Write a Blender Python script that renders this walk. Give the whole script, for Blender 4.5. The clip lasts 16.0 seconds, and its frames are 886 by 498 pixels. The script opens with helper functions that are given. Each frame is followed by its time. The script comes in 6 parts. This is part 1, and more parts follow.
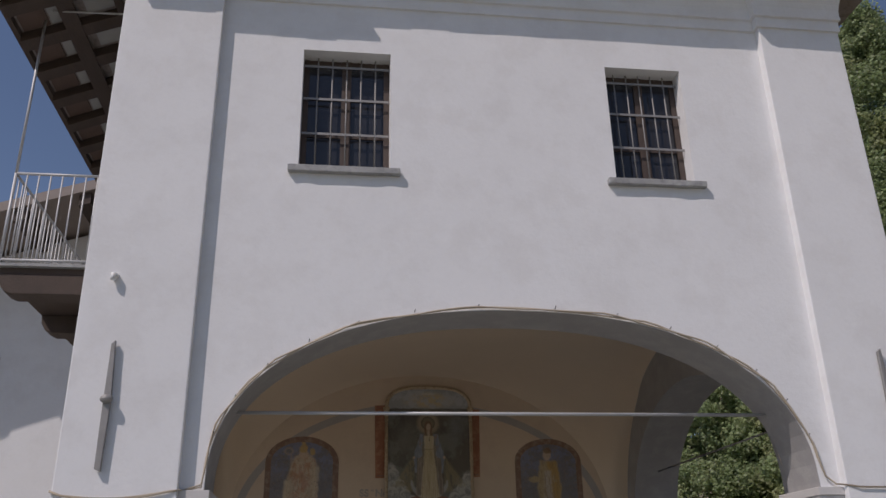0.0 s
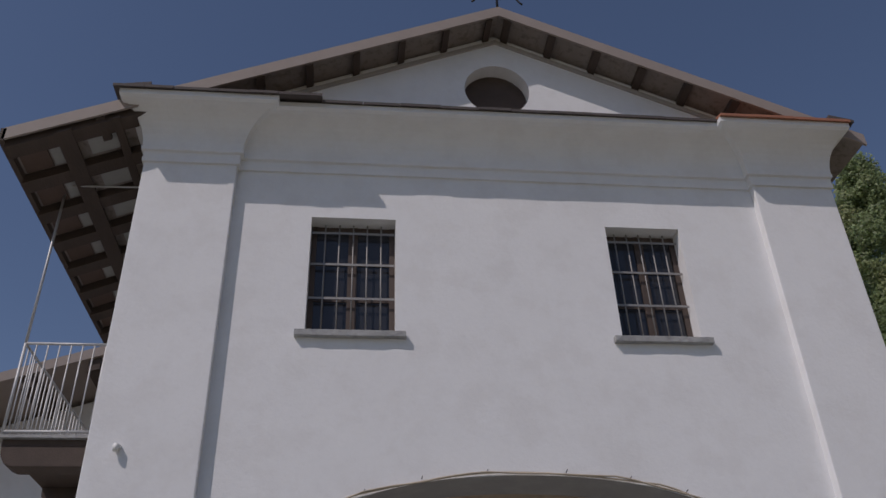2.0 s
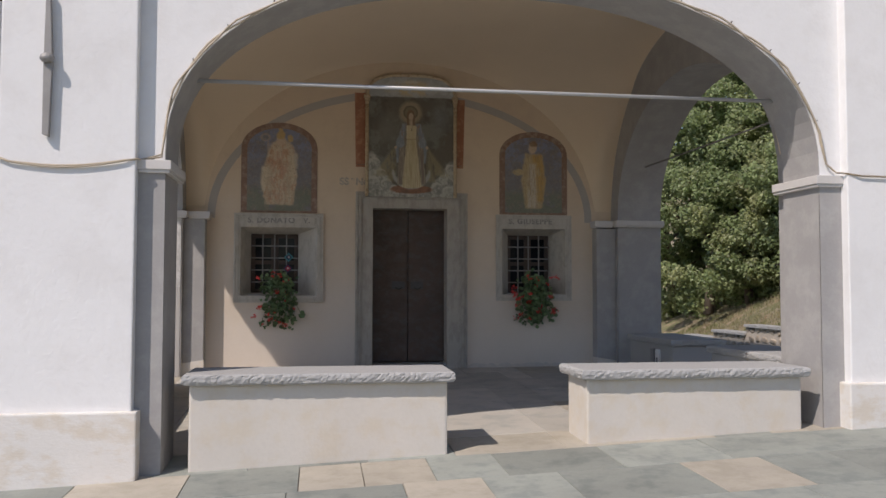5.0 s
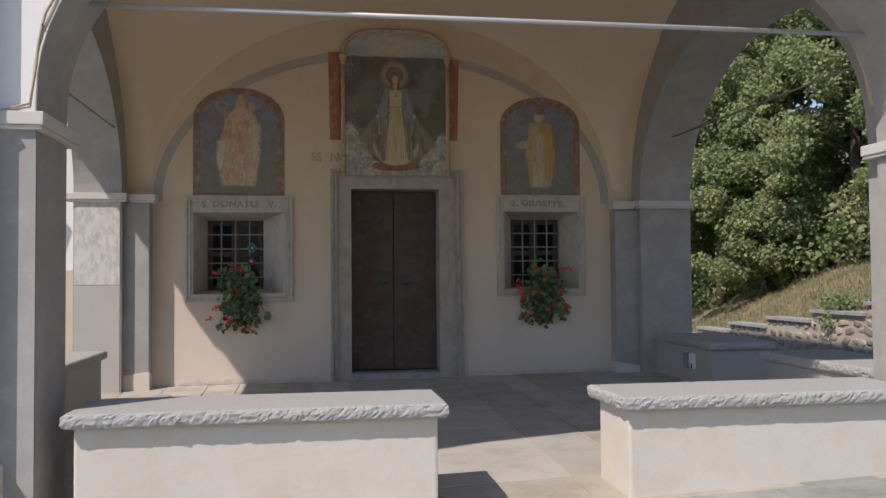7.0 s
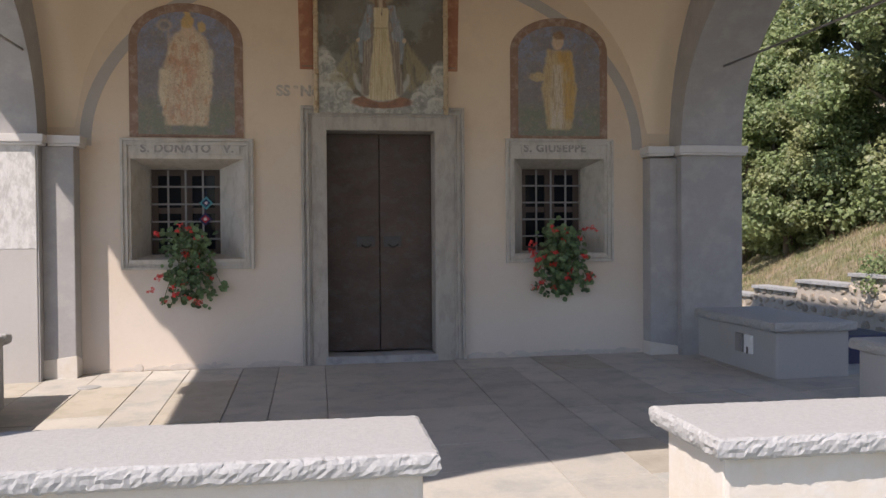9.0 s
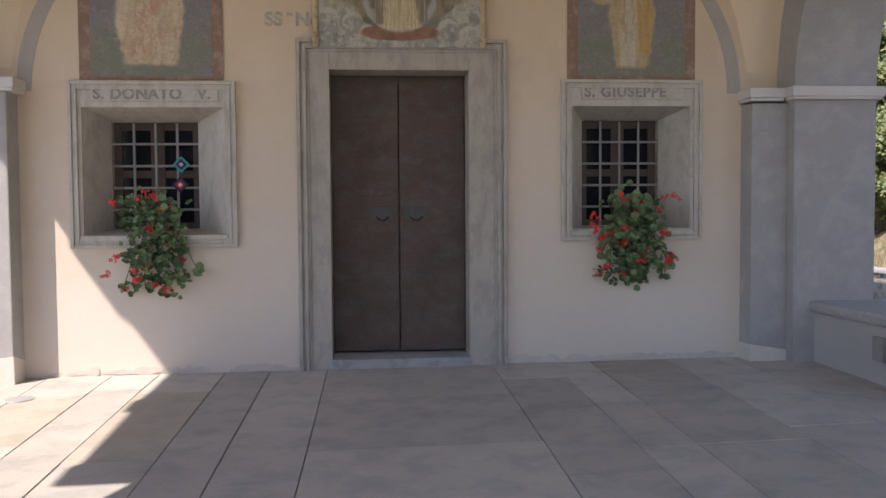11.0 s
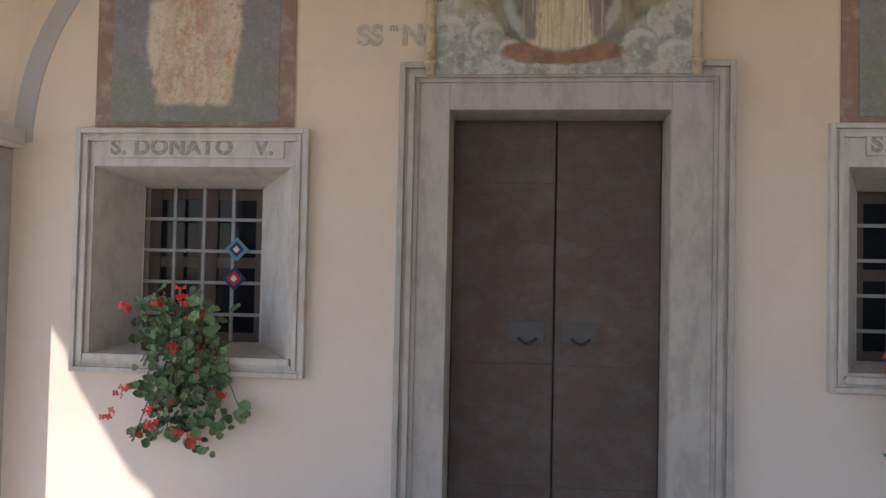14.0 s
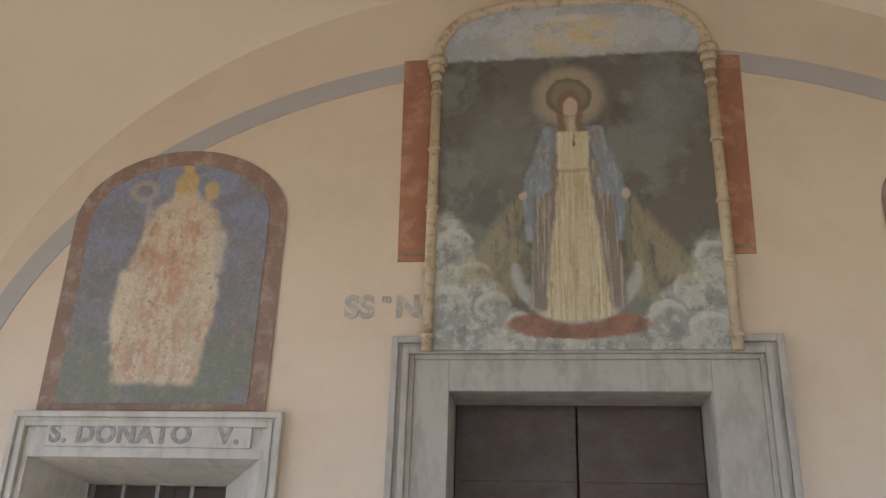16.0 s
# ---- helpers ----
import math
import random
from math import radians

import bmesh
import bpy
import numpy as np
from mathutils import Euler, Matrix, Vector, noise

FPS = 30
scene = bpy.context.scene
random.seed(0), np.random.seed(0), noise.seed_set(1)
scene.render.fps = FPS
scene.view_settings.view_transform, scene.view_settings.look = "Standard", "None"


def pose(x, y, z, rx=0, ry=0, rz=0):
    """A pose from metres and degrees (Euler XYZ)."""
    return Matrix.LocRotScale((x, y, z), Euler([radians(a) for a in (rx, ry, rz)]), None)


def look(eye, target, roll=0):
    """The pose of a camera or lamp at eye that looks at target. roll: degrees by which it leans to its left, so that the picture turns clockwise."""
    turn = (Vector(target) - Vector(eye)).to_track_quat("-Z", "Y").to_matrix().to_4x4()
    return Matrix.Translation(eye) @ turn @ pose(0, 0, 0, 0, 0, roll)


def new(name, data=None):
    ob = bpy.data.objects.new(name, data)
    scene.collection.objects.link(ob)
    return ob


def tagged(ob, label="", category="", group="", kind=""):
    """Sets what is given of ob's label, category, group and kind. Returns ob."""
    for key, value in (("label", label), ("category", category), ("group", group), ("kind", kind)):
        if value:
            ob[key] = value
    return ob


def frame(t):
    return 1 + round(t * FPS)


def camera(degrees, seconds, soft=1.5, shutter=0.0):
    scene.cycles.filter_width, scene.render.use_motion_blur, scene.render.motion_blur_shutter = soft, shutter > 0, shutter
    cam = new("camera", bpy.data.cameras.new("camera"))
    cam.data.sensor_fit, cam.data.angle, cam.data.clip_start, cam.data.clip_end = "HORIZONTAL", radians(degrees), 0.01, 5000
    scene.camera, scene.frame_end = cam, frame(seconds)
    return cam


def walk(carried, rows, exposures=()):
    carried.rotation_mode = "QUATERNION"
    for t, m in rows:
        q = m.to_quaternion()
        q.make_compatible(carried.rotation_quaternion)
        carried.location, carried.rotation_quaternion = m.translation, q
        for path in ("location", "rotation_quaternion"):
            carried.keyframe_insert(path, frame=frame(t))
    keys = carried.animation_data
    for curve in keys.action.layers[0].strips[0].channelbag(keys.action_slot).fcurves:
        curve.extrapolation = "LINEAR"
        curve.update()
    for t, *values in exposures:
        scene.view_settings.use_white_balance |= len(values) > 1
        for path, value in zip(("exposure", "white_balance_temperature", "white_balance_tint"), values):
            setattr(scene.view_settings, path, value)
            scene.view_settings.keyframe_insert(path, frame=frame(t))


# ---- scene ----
cam = camera(55.5, 16.0)
METRES, EYE, TILT, LEAN, TURN = 9.4, 1.5, 0.0, 0.0, -8.4
PATH = [
    (0, (0.365, 0.139, 1.36), (0.613, 1.974, 2.116), -1.2),
    (0.5, (0.41, 0.106, 1.395), (0.647, 1.918, 2.207), -1.3),
    (1, (0.423, 0.084, 1.412), (0.653, 1.857, 2.307), -1.5),
    (1.5, (0.417, 0.068, 1.426), (0.638, 1.785, 2.427), -2.0),
    (2, (0.428, 0.067, 1.417), (0.636, 1.738, 2.496), -2.1),
    (2.2, (0.427, 0.112, 1.421), (0.632, 1.771, 2.52), -2.1),
    (2.5, (0.415, 0.105, 1.386), (0.62, 1.781, 2.457), -1.9),
    (3, (0.415, 0.175, 1.292), (0.629, 1.983, 2.12), -1.4),
    (3.1, (0.419, 0.181, 1.281), (0.632, 2.023, 2.029), -1.3),
    (3.2, (0.417, 0.188, 1.271), (0.636, 2.063, 1.933), -1.2),
    (3.5, (0.399, 0.294, 1.217), (0.63, 2.237, 1.632), -0.7),
    (4, (0.329, 0.436, 1.161), (0.611, 2.407, 1.354), -0.2),
    (4.2, (0.364, 0.479, 1.184), (0.652, 2.453, 1.322), 0.0),
    (6.3, (0.666, 2.056, 1.219), (0.98, 4.03, 1.285), -0.4),
    (6.5, (0.704, 2.276, 1.233), (1.028, 4.249, 1.292), -0.5),
    (7, (0.839, 2.743, 1.256), (1.14, 4.719, 1.325), -0.5),
    (7.5, (0.972, 3.24, 1.263), (1.272, 5.217, 1.322), -0.9),
    (8, (1.103, 3.754, 1.311), (1.391, 5.733, 1.322), -0.8),
    (8.2, (1.124, 3.926, 1.311), (1.414, 5.905, 1.308), -0.5),
    (10.3, (1.437, 5.867, 1.29), (1.745, 7.842, 1.236), -0.6),
    (10.5, (1.52, 6.054, 1.277), (1.772, 8.038, 1.216), -0.7),
    (11, (1.639, 6.506, 1.253), (1.798, 8.498, 1.165), -0.4),
    (11.5, (1.689, 6.961, 1.316), (1.83, 8.955, 1.23), 0.1),
    (12, (1.76, 7.411, 1.35), (1.804, 9.407, 1.242), 0.1),
    (12.5, (1.799, 7.834, 1.319), (1.734, 9.827, 1.175), 0.9),
    (13, (1.73, 8.268, 1.402), (1.629, 10.259, 1.242), 0.7),
    (13.5, (1.735, 8.671, 1.482), (1.574, 10.661, 1.353), 0.5),
    (14, (1.744, 8.981, 1.537), (1.52, 10.967, 1.598), 1.2),
    (14.5, (1.742, 9.247, 1.571), (1.561, 11.207, 1.925), 1.4),
    (15, (1.801, 9.475, 1.599), (1.616, 11.369, 2.213), 1.0),
    (15.5, (1.799, 9.587, 1.612), (1.593, 11.452, 2.306), 1.4),
    (16, (1.744, 9.639, 1.588), (1.485, 11.477, 2.334), 1.9),
]
walk(cam, [(t, look(eye, target, roll)) for t, eye, target, roll in PATH],
     exposures=[(0, -0.56, 6600, 20), (2.2, -0.84, 6500, 20), (3.0, -0.60, 6600, 20), (3.5, -0.48, 6700, 19), (4.0, -0.11, 6800, 18), (7.0, 0.25, 6850, 17), (8.2, 0.5, 6800, 18), (10.3, 1.18, 6900, 21), (12.5, 1.24, 6850, 22), (13.5, 1.27, 6850, 21), (14, 1.45, 6680, 20), (14.5, 1.64, 6600, 19), (15, 1.83, 6500, 18), (16, 1.74, 6450, 17)])

# ---- world, sun ----
SUN_WAY = Vector((0.68, 0.525, -1.0)).normalized()      # the way the light travels
SUN_ELEV = math.asin(-SUN_WAY.z)
world = bpy.data.worlds.new("sky")
world.use_nodes = True
scene.world = world
wn = world.node_tree.nodes
sky = wn.new("ShaderNodeTexSky")
sky.sky_type = "NISHITA"
sky.sun_disc = False
sky.sun_elevation = SUN_ELEV
sky.sun_rotation = math.atan2(-SUN_WAY.x, -SUN_WAY.y)
sky.altitude = 600
sky.air_density, sky.dust_density, sky.ozone_density = 1.0, 0.6, 1.6
world.node_tree.links.new(sky.outputs["Color"], wn["Background"].inputs["Color"])
wn["Background"].inputs["Strength"].default_value = 0.115
sun = new("sun", bpy.data.lights.new("sun", "SUN"))
sun.data.energy, sun.data.angle, sun.data.color = 3.45, radians(0.53), (1.0, 0.95, 0.88)
sun.matrix_world = look((-20, -20, 40), Vector((-20, -20, 40)) + SUN_WAY)


# ---- materials ----
def mat(name, base, rough=0.85, vary=0.12, scale=3.0, fine=60.0, bump=0.15, metal=0.0, second=None, blotch=0.0, island=0.0, dist=0.01, obj_random=0.0, thin=0.0, washed=None, stretch=(1, 1, 1)):
    """A procedural surface: base colour varied at two scales, stains of a second colour, fine relief."""
    m = bpy.data.materials.new(name)
    m.use_nodes = True
    nt = m.node_tree
    n, l = nt.nodes, nt.links
    bs = n["Principled BSDF"]
    bs.inputs["Roughness"].default_value = rough
    bs.inputs["Metallic"].default_value = metal
    geo = n.new("ShaderNodeNewGeometry")
    mp = n.new("ShaderNodeMapping")
    mp.inputs["Scale"].default_value = stretch
    l.new(geo.outputs["Position"], mp.inputs["Vector"])

    def tex(sc, detail, roughness=0.6):
        t = n.new("ShaderNodeTexNoise")
        t.inputs["Scale"].default_value = sc
        t.inputs["Detail"].default_value = detail
        t.inputs["Roughness"].default_value = roughness
        l.new(mp.outputs["Vector"], t.inputs["Vector"])
        return t.outputs["Fac"]

    def math_node(op, a, b):
        k = n.new("ShaderNodeMath")
        k.operation = op
        for i, v in enumerate((a, b)):
            if isinstance(v, (int, float)):
                k.inputs[i].default_value = v
            else:
                l.new(v, k.inputs[i])
        return k.outputs[0]

    big, small = tex(scale, 5), tex(fine, 4)
    f = math_node("ADD", math_node("MULTIPLY", math_node("SUBTRACT", big, 0.5), 2.6 * vary), math_node("MULTIPLY", math_node("SUBTRACT", small, 0.5), 1.2 * vary))
    if island:
        f = math_node("ADD", f, math_node("MULTIPLY", math_node("SUBTRACT", geo.outputs["Random Per Island"], 0.5), island))
    if obj_random:
        info = n.new("ShaderNodeObjectInfo")
        f = math_node("ADD", f, math_node("MULTIPLY", math_node("SUBTRACT", info.outputs["Random"], 0.5), obj_random))
    f = math_node("ADD", f, 1.0)
    col = n.new("ShaderNodeRGB")
    col.outputs[0].default_value = (*base, 1)
    c = col.outputs[0]
    if second:
        mix = n.new("ShaderNodeMix")
        mix.data_type = "RGBA"
        ramp = n.new("ShaderNodeMapRange")
        ramp.inputs["From Min"].default_value, ramp.inputs["From Max"].default_value = 0.62 - 0.3 * blotch, 0.72 - 0.2 * blotch
        l.new(tex(scale * 2.3, 6, 0.65), ramp.inputs["Value"])
        l.new(ramp.outputs["Result"], mix.inputs["Factor"])
        l.new(c, mix.inputs[6])
        mix.inputs[7].default_value = (*second, 1)
        c = mix.outputs[2]
    if washed:
        # limewash worn pale on the lower wall, with a cloudy upper edge
        sx = n.new("ShaderNodeSeparateXYZ")
        l.new(geo.outputs["Position"], sx.inputs[0])
        wob = math_node("ADD", sx.outputs["Z"], math_node("MULTIPLY", math_node("SUBTRACT", tex(1.7, 5), 0.5), 2.2))
        mr = n.new("ShaderNodeMapRange")
        mr.inputs["From Min"].default_value, mr.inputs["From Max"].default_value = 2.5, 0.5
        l.new(wob, mr.inputs["Value"])
        mw = n.new("ShaderNodeMix")
        mw.data_type = "RGBA"
        l.new(mr.outputs["Result"], mw.inputs["Factor"])
        l.new(c, mw.inputs[6])
        mw.inputs[7].default_value = (*washed, 1)
        c = mw.outputs[2]
    vm = n.new("ShaderNodeVectorMath")
    vm.operation = "SCALE"
    l.new(c, vm.inputs[0])
    l.new(f, vm.inputs["Scale"])
    l.new(vm.outputs[0], bs.inputs["Base Color"])
    if bump:
        b = n.new("ShaderNodeBump")
        b.inputs["Strength"].default_value = bump
        b.inputs["Distance"].default_value = dist
        l.new(math_node("ADD", small, math_node("MULTIPLY", big, 1.5)), b.inputs["Height"])
        l.new(b.outputs["Normal"], bs.inputs["Normal"])
    if thin:
        tl = n.new("ShaderNodeBsdfTranslucent")
        l.new(vm.outputs[0], tl.inputs["Color"])
        ms = n.new("ShaderNodeMixShader")
        ms.inputs[0].default_value = thin
        l.new(bs.outputs[0], ms.inputs[1])
        l.new(tl.outputs[0], ms.inputs[2])
        l.new(ms.outputs[0], n["Material Output"].inputs["Surface"])
    return m


M_WHITE = mat("white_limewash", (0.78, 0.78, 0.78), 0.9, 0.045, 0.9, 22, 0.45, dist=0.008, second=(0.745, 0.74, 0.735), blotch=0.5)
M_CREAM = mat("cream_plaster", (0.63, 0.51, 0.38), 0.9, 0.06, 1.1, 30, 0.3, dist=0.004, second=(0.60, 0.48, 0.36), blotch=0.4, washed=(0.635, 0.56, 0.485))
M_VAULT = mat("vault_plaster", (0.70, 0.575, 0.43), 0.9, 0.05, 1.0, 30, 0.25, dist=0.004)
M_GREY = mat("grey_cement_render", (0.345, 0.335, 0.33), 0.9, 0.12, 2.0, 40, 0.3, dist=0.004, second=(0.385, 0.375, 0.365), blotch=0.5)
M_BAND = mat("grey_painted_band", (0.40, 0.37, 0.34), 0.9, 0.10, 3.0, 40, 0.2, dist=0.003)
M_TRIM = mat("painted_grey_stone", (0.40, 0.37, 0.325), 0.85, 0.12, 4.0, 50, 0.3, dist=0.003, second=(0.335, 0.305, 0.27), blotch=0.55, stretch=(1.6, 1, 0.7))
M_STONE = mat("gneiss_slab", (0.37, 0.37, 0.365), 0.8, 0.18, 5.0, 90, 0.7, dist=0.01, second=(0.29, 0.29, 0.29), blotch=0.4)
M_SLAB = mat("speckled_gneiss_slab", (0.385, 0.385, 0.38), 0.85, 0.12, 45.0, 190, 0.5, dist=0.003, second=(0.34, 0.34, 0.335), blotch=0.5)
M_FLAG = mat("porch_flagstone", (0.43, 0.405, 0.36), 0.75, 0.16, 1.6, 45, 0.4, dist=0.004, second=(0.35, 0.345, 0.315), blotch=0.5, obj_random=0.22)
M_FLAGT = mat("tan_flagstone", (0.385, 0.35, 0.29), 0.8, 0.16, 2.2, 45, 0.45, dist=0.005, second=(0.34, 0.31, 0.25), blotch=0.5, obj_random=0.2, island=0.2)
M_FLAGO = mat("green_grey_flagstone", (0.27, 0.285, 0.255), 0.75, 0.18, 1.8, 45, 0.45, dist=0.005, second=(0.21, 0.23, 0.21), blotch=0.5, obj_random=0.35, island=0.35)
M_JOINT = mat("joint_mortar", (0.30, 0.28, 0.255), 0.95, 0.2, 4, 60, 0.3)
M_BENCH = mat("bench_render", (0.60, 0.565, 0.515), 0.9, 0.07, 1.8, 35, 0.45, dist=0.006, second=(0.59, 0.535, 0.455), blotch=0.45)
M_PLINTH = mat("weathered_plinth_limewash", (0.70, 0.68, 0.65), 0.9, 0.06, 2.5, 35, 0.45, dist=0.006, second=(0.64, 0.585, 0.51), blotch=0.5, stretch=(0.7, 1, 1.4))
M_BENCHG = mat("bench_grey_render", (0.40, 0.39, 0.38), 0.9, 0.08, 1.8, 35, 0.3)
M_GRASS = mat("hill_grass", (0.155, 0.155, 0.075), 0.95, 0.35, 0.9, 14, 0.8, dist=0.05, second=(0.29, 0.225, 0.16), blotch=0.65)
M_DOOR = mat("weathered_brown_door", (0.092, 0.062, 0.050), 0.7, 0.38, 3.5, 45, 0.4, second=(0.10, 0.083, 0.071), blotch=0.5, stretch=(1, 1, 1.4))
M_DARK = mat("painted_shade_black", (0.02, 0.02, 0.022), 0.9, 0.2, 3, 30, 0)
M_WOOD = mat("dark_old_timber", (0.075, 0.053, 0.042), 0.8, 0.25, 6, 60, 0.4, stretch=(1, 0.2, 1))
M_TILE = mat("terracotta_tile", (0.36, 0.15, 0.09), 0.85, 0.2, 6, 50, 0.3, island=0.35)
M_SLATE = mat("dark_slate", (0.09, 0.075, 0.07), 0.8, 0.2, 6, 50, 0.4, island=0.3)
M_IRON = mat("grey_painted_iron", (0.50, 0.50, 0.50), 0.5, 0.08, 8, 80, 0.1, metal=0.3)
M_RUST = mat("grey_iron_bar", (0.30, 0.29, 0.28), 0.6, 0.15, 8, 80, 0.15, metal=0.4)
M_FASCIA = mat("grey_brown_fascia", (0.30, 0.25, 0.22), 0.7, 0.10, 4, 60, 0.15)
M_LEAF = mat("broad_leaves", (0.25, 0.315, 0.145), 0.45, 0.2, 0.35, 9, 0.0, island=0.8, second=(0.35, 0.375, 0.185), blotch=0.45, thin=0.5)
M_BARK = mat("bark", (0.11, 0.085, 0.065), 0.9, 0.25, 8, 50, 0.7, dist=0.02, stretch=(1, 1, 0.3))


# ---- building helpers ----
def box(bm, x0, x1, y0, y1, z0, z1):
    v = [bm.verts.new(p) for p in ((x0, y0, z0), (x1, y0, z0), (x1, y1, z0), (x0, y1, z0), (x0, y0, z1), (x1, y0, z1), (x1, y1, z1), (x0, y1, z1))]
    for f in ((0, 3, 2, 1), (4, 5, 6, 7), (0, 1, 5, 4), (1, 2, 6, 5), (2, 3, 7, 6), (3, 0, 4, 7)):
        bm.faces.new([v[i] for i in f])
    return v


def prism(bm, pts, axis, a, b):
    """Extrudes a closed outline from a to b along an axis; pts are (x, z) for 'y', (y, z) for 'x', (x, y) for 'z'."""
    def at(p, k):
        return {"y": (p[0], k, p[1]), "x": (k, p[0], p[1]), "z": (p[0], p[1], k)}[axis]
    lo = [bm.verts.new(at(p, a)) for p in pts]
    hi = [bm.verts.new(at(p, b)) for p in pts]
    bm.faces.new(lo)
    bm.faces.new(hi[::-1])
    for i in range(len(pts)):
        j = (i + 1) % len(pts)
        bm.faces.new((lo[i], hi[i], hi[j], lo[j]))


def rod(bm, a, b, r, sides=8):
    a, b = Vector(a), Vector(b)
    q = (b - a).to_track_quat("Z", "Y")
    rings = []
    for p in (a, b):
        rings.append([bm.verts.new(p + q @ Vector((r * math.cos(2 * math.pi * i / sides), r * math.sin(2 * math.pi * i / sides), 0))) for i in range(sides)])
    for i in range(sides):
        j = (i + 1) % sides
        f = bm.faces.new((rings[0][i], rings[0][j], rings[1][j], rings[1][i]))
        f.smooth = True
    bm.faces.new(rings[0][::-1])
    bm.faces.new(rings[1])


def tube(bm, pts, r, sides=6):
    pts = [Vector(p) for p in pts]
    rings = []
    for i, p in enumerate(pts):
        d = pts[min(i + 1, len(pts) - 1)] - pts[max(i - 1, 0)]
        q = d.to_track_quat("Z", "Y")
        rr = r[i] if isinstance(r, (list, tuple)) else r
        rings.append([bm.verts.new(p + q @ Vector((rr * math.cos(2 * math.pi * k / sides), rr * math.sin(2 * math.pi * k / sides), 0))) for k in range(sides)])
    for a, b in zip(rings, rings[1:]):
        for i in range(sides):
            j = (i + 1) % sides
            bm.faces.new((a[i], a[j], b[j], b[i])).smooth = True
    bm.faces.new(rings[0][::-1])
    bm.faces.new(rings[-1])


def fin(bm, name, material, parent=None, label="", bevel=0.0, seg=2):
    bmesh.ops.recalc_face_normals(bm, faces=bm.faces)
    if bevel:
        es = [e for e in bm.edges if len(e.link_faces) == 2 and e.calc_face_angle(0) > 0.6]
        bmesh.ops.bevel(bm, geom=es, offset=bevel, segments=seg, affect="EDGES", profile=0.6, clamp_overlap=True)
    me = bpy.data.meshes.new(name)
    bm.to_mesh(me)
    bm.free()
    me.materials.append(material)
    ob = new(name, me)
    if parent:
        ob.parent = parent
        if parent.type == "EMPTY":
            ob.matrix_parent_inverse = Matrix.Translation(-parent.location)
    if label:
        ob["label"] = label
    return ob


def part(name, bm, material, parent, label="", bevel=0.0):
    return fin(bm, name, material, parent, label, bevel)


def thing(name, label, category, group="", at=(0, 0, 0)):
    ob = new(name)
    ob.empty_display_size = 0.2
    ob.location = at
    return tagged(ob, label, category, group)


def structure(name, bm, material, label, bevel=0.0):
    return tagged(fin(bm, name, material, None, "", bevel), label, name.split("_")[0], "", "structure")


def clamp(v, a, b):
    return max(a, min(b, v))


def gz(x, y):
    """Height of the sloping paving and ground."""
    front = -0.215 + 0.043 * clamp(x, -8, 7)
    back = 0.004 + 0.008 * clamp(x, -3, 6)
    if y > 7.7:
        k = clamp((y - 7.7) / 5.5, 0, 1)
        return front * (1 - k) + back * k
    return front - 0.034 * clamp(7.7 - y, 0, 16)


# ---- plan ----
FX0, FX1 = -1.90, 6.06            # facade, left and right
FY, FB = 7.70, 8.28               # front wall, face and back
AC, AH, ASP, ARISE = 2.09, 2.79, 2.25, 1.61    # front arch: centre, half width, springing, rise
SY0, SY1 = 8.46, 12.92            # side arches, jamb to jamb
WY, WB = 13.22, 13.95             # church wall, face and back
LX0, LX1 = -1.90, -1.37           # left side wall
RX0, RX1 = 4.93, 5.60             # right side wall


def arch_pts(c, h, sp, rise, e=2.25, n=40, grow=0.0):
    out = []
    for i in range(n + 1):
        a = math.pi * i / n
        u, w = math.cos(a), math.sin(a)
        out.append((c - (h + grow) * math.copysign(abs(u) ** (2 / e), u), sp + (rise + grow) * abs(w) ** (2 / e)))
    return out


# front wall with its great arch and two windows
bm = bmesh.new()
prism(bm, [(FX0, -0.6), (AC - AH, -0.6)] + arch_pts(AC, AH, ASP, ARISE) + [(AC + AH, -0.6), (FX1, -0.6), (FX1, 5.3), (FX0, 5.3)], "y", FY, FB)
WIN = ((-0.05, 0.865), (3.23, 4.09))
WZ0, WZ1 = 5.30, 6.71
xs = [FX0, WIN[0][0], WIN[0][1], WIN[1][0], WIN[1][1], FX1]
for i in (0, 2, 4):
    box(bm, xs[i], xs[i + 1], FY, FB, WZ0, WZ1)
box(bm, FX0, FX1, FY, FB, WZ1, 7.62)
# gable with a round opening, as two halves
GA, GS = 2.15, 0.430
OX, OZ, OR = 2.13, 8.73, 0.41
ring = [(OX + OR * math.cos(2 * math.pi * i / 28), OZ + OR * math.sin(2 * math.pi * i / 28)) for i in range(29)]
rt = [p for p in ring[:8]][::-1] + [p for p in ring[21:29]][::-1]
lf = ring[7:22]
GT = 9.66
prism(bm, [(OX, 7.62), (FX1, 7.62), (FX1, GT - GS * (FX1 - GA)), (GA, GT), (OX, GT)] + rt[0:8] + rt[9:], "y", FY, FB)
prism(bm, [(FX0, 7.62), (OX, 7.62)] + lf[::-1] + [(OX, GT), (FX0, GT - GS * (GA - FX0))], "y", FY, FB)
wall_front = structure("wall_front", bm, M_WHITE, "white limewashed church facade wall with a wide arch")

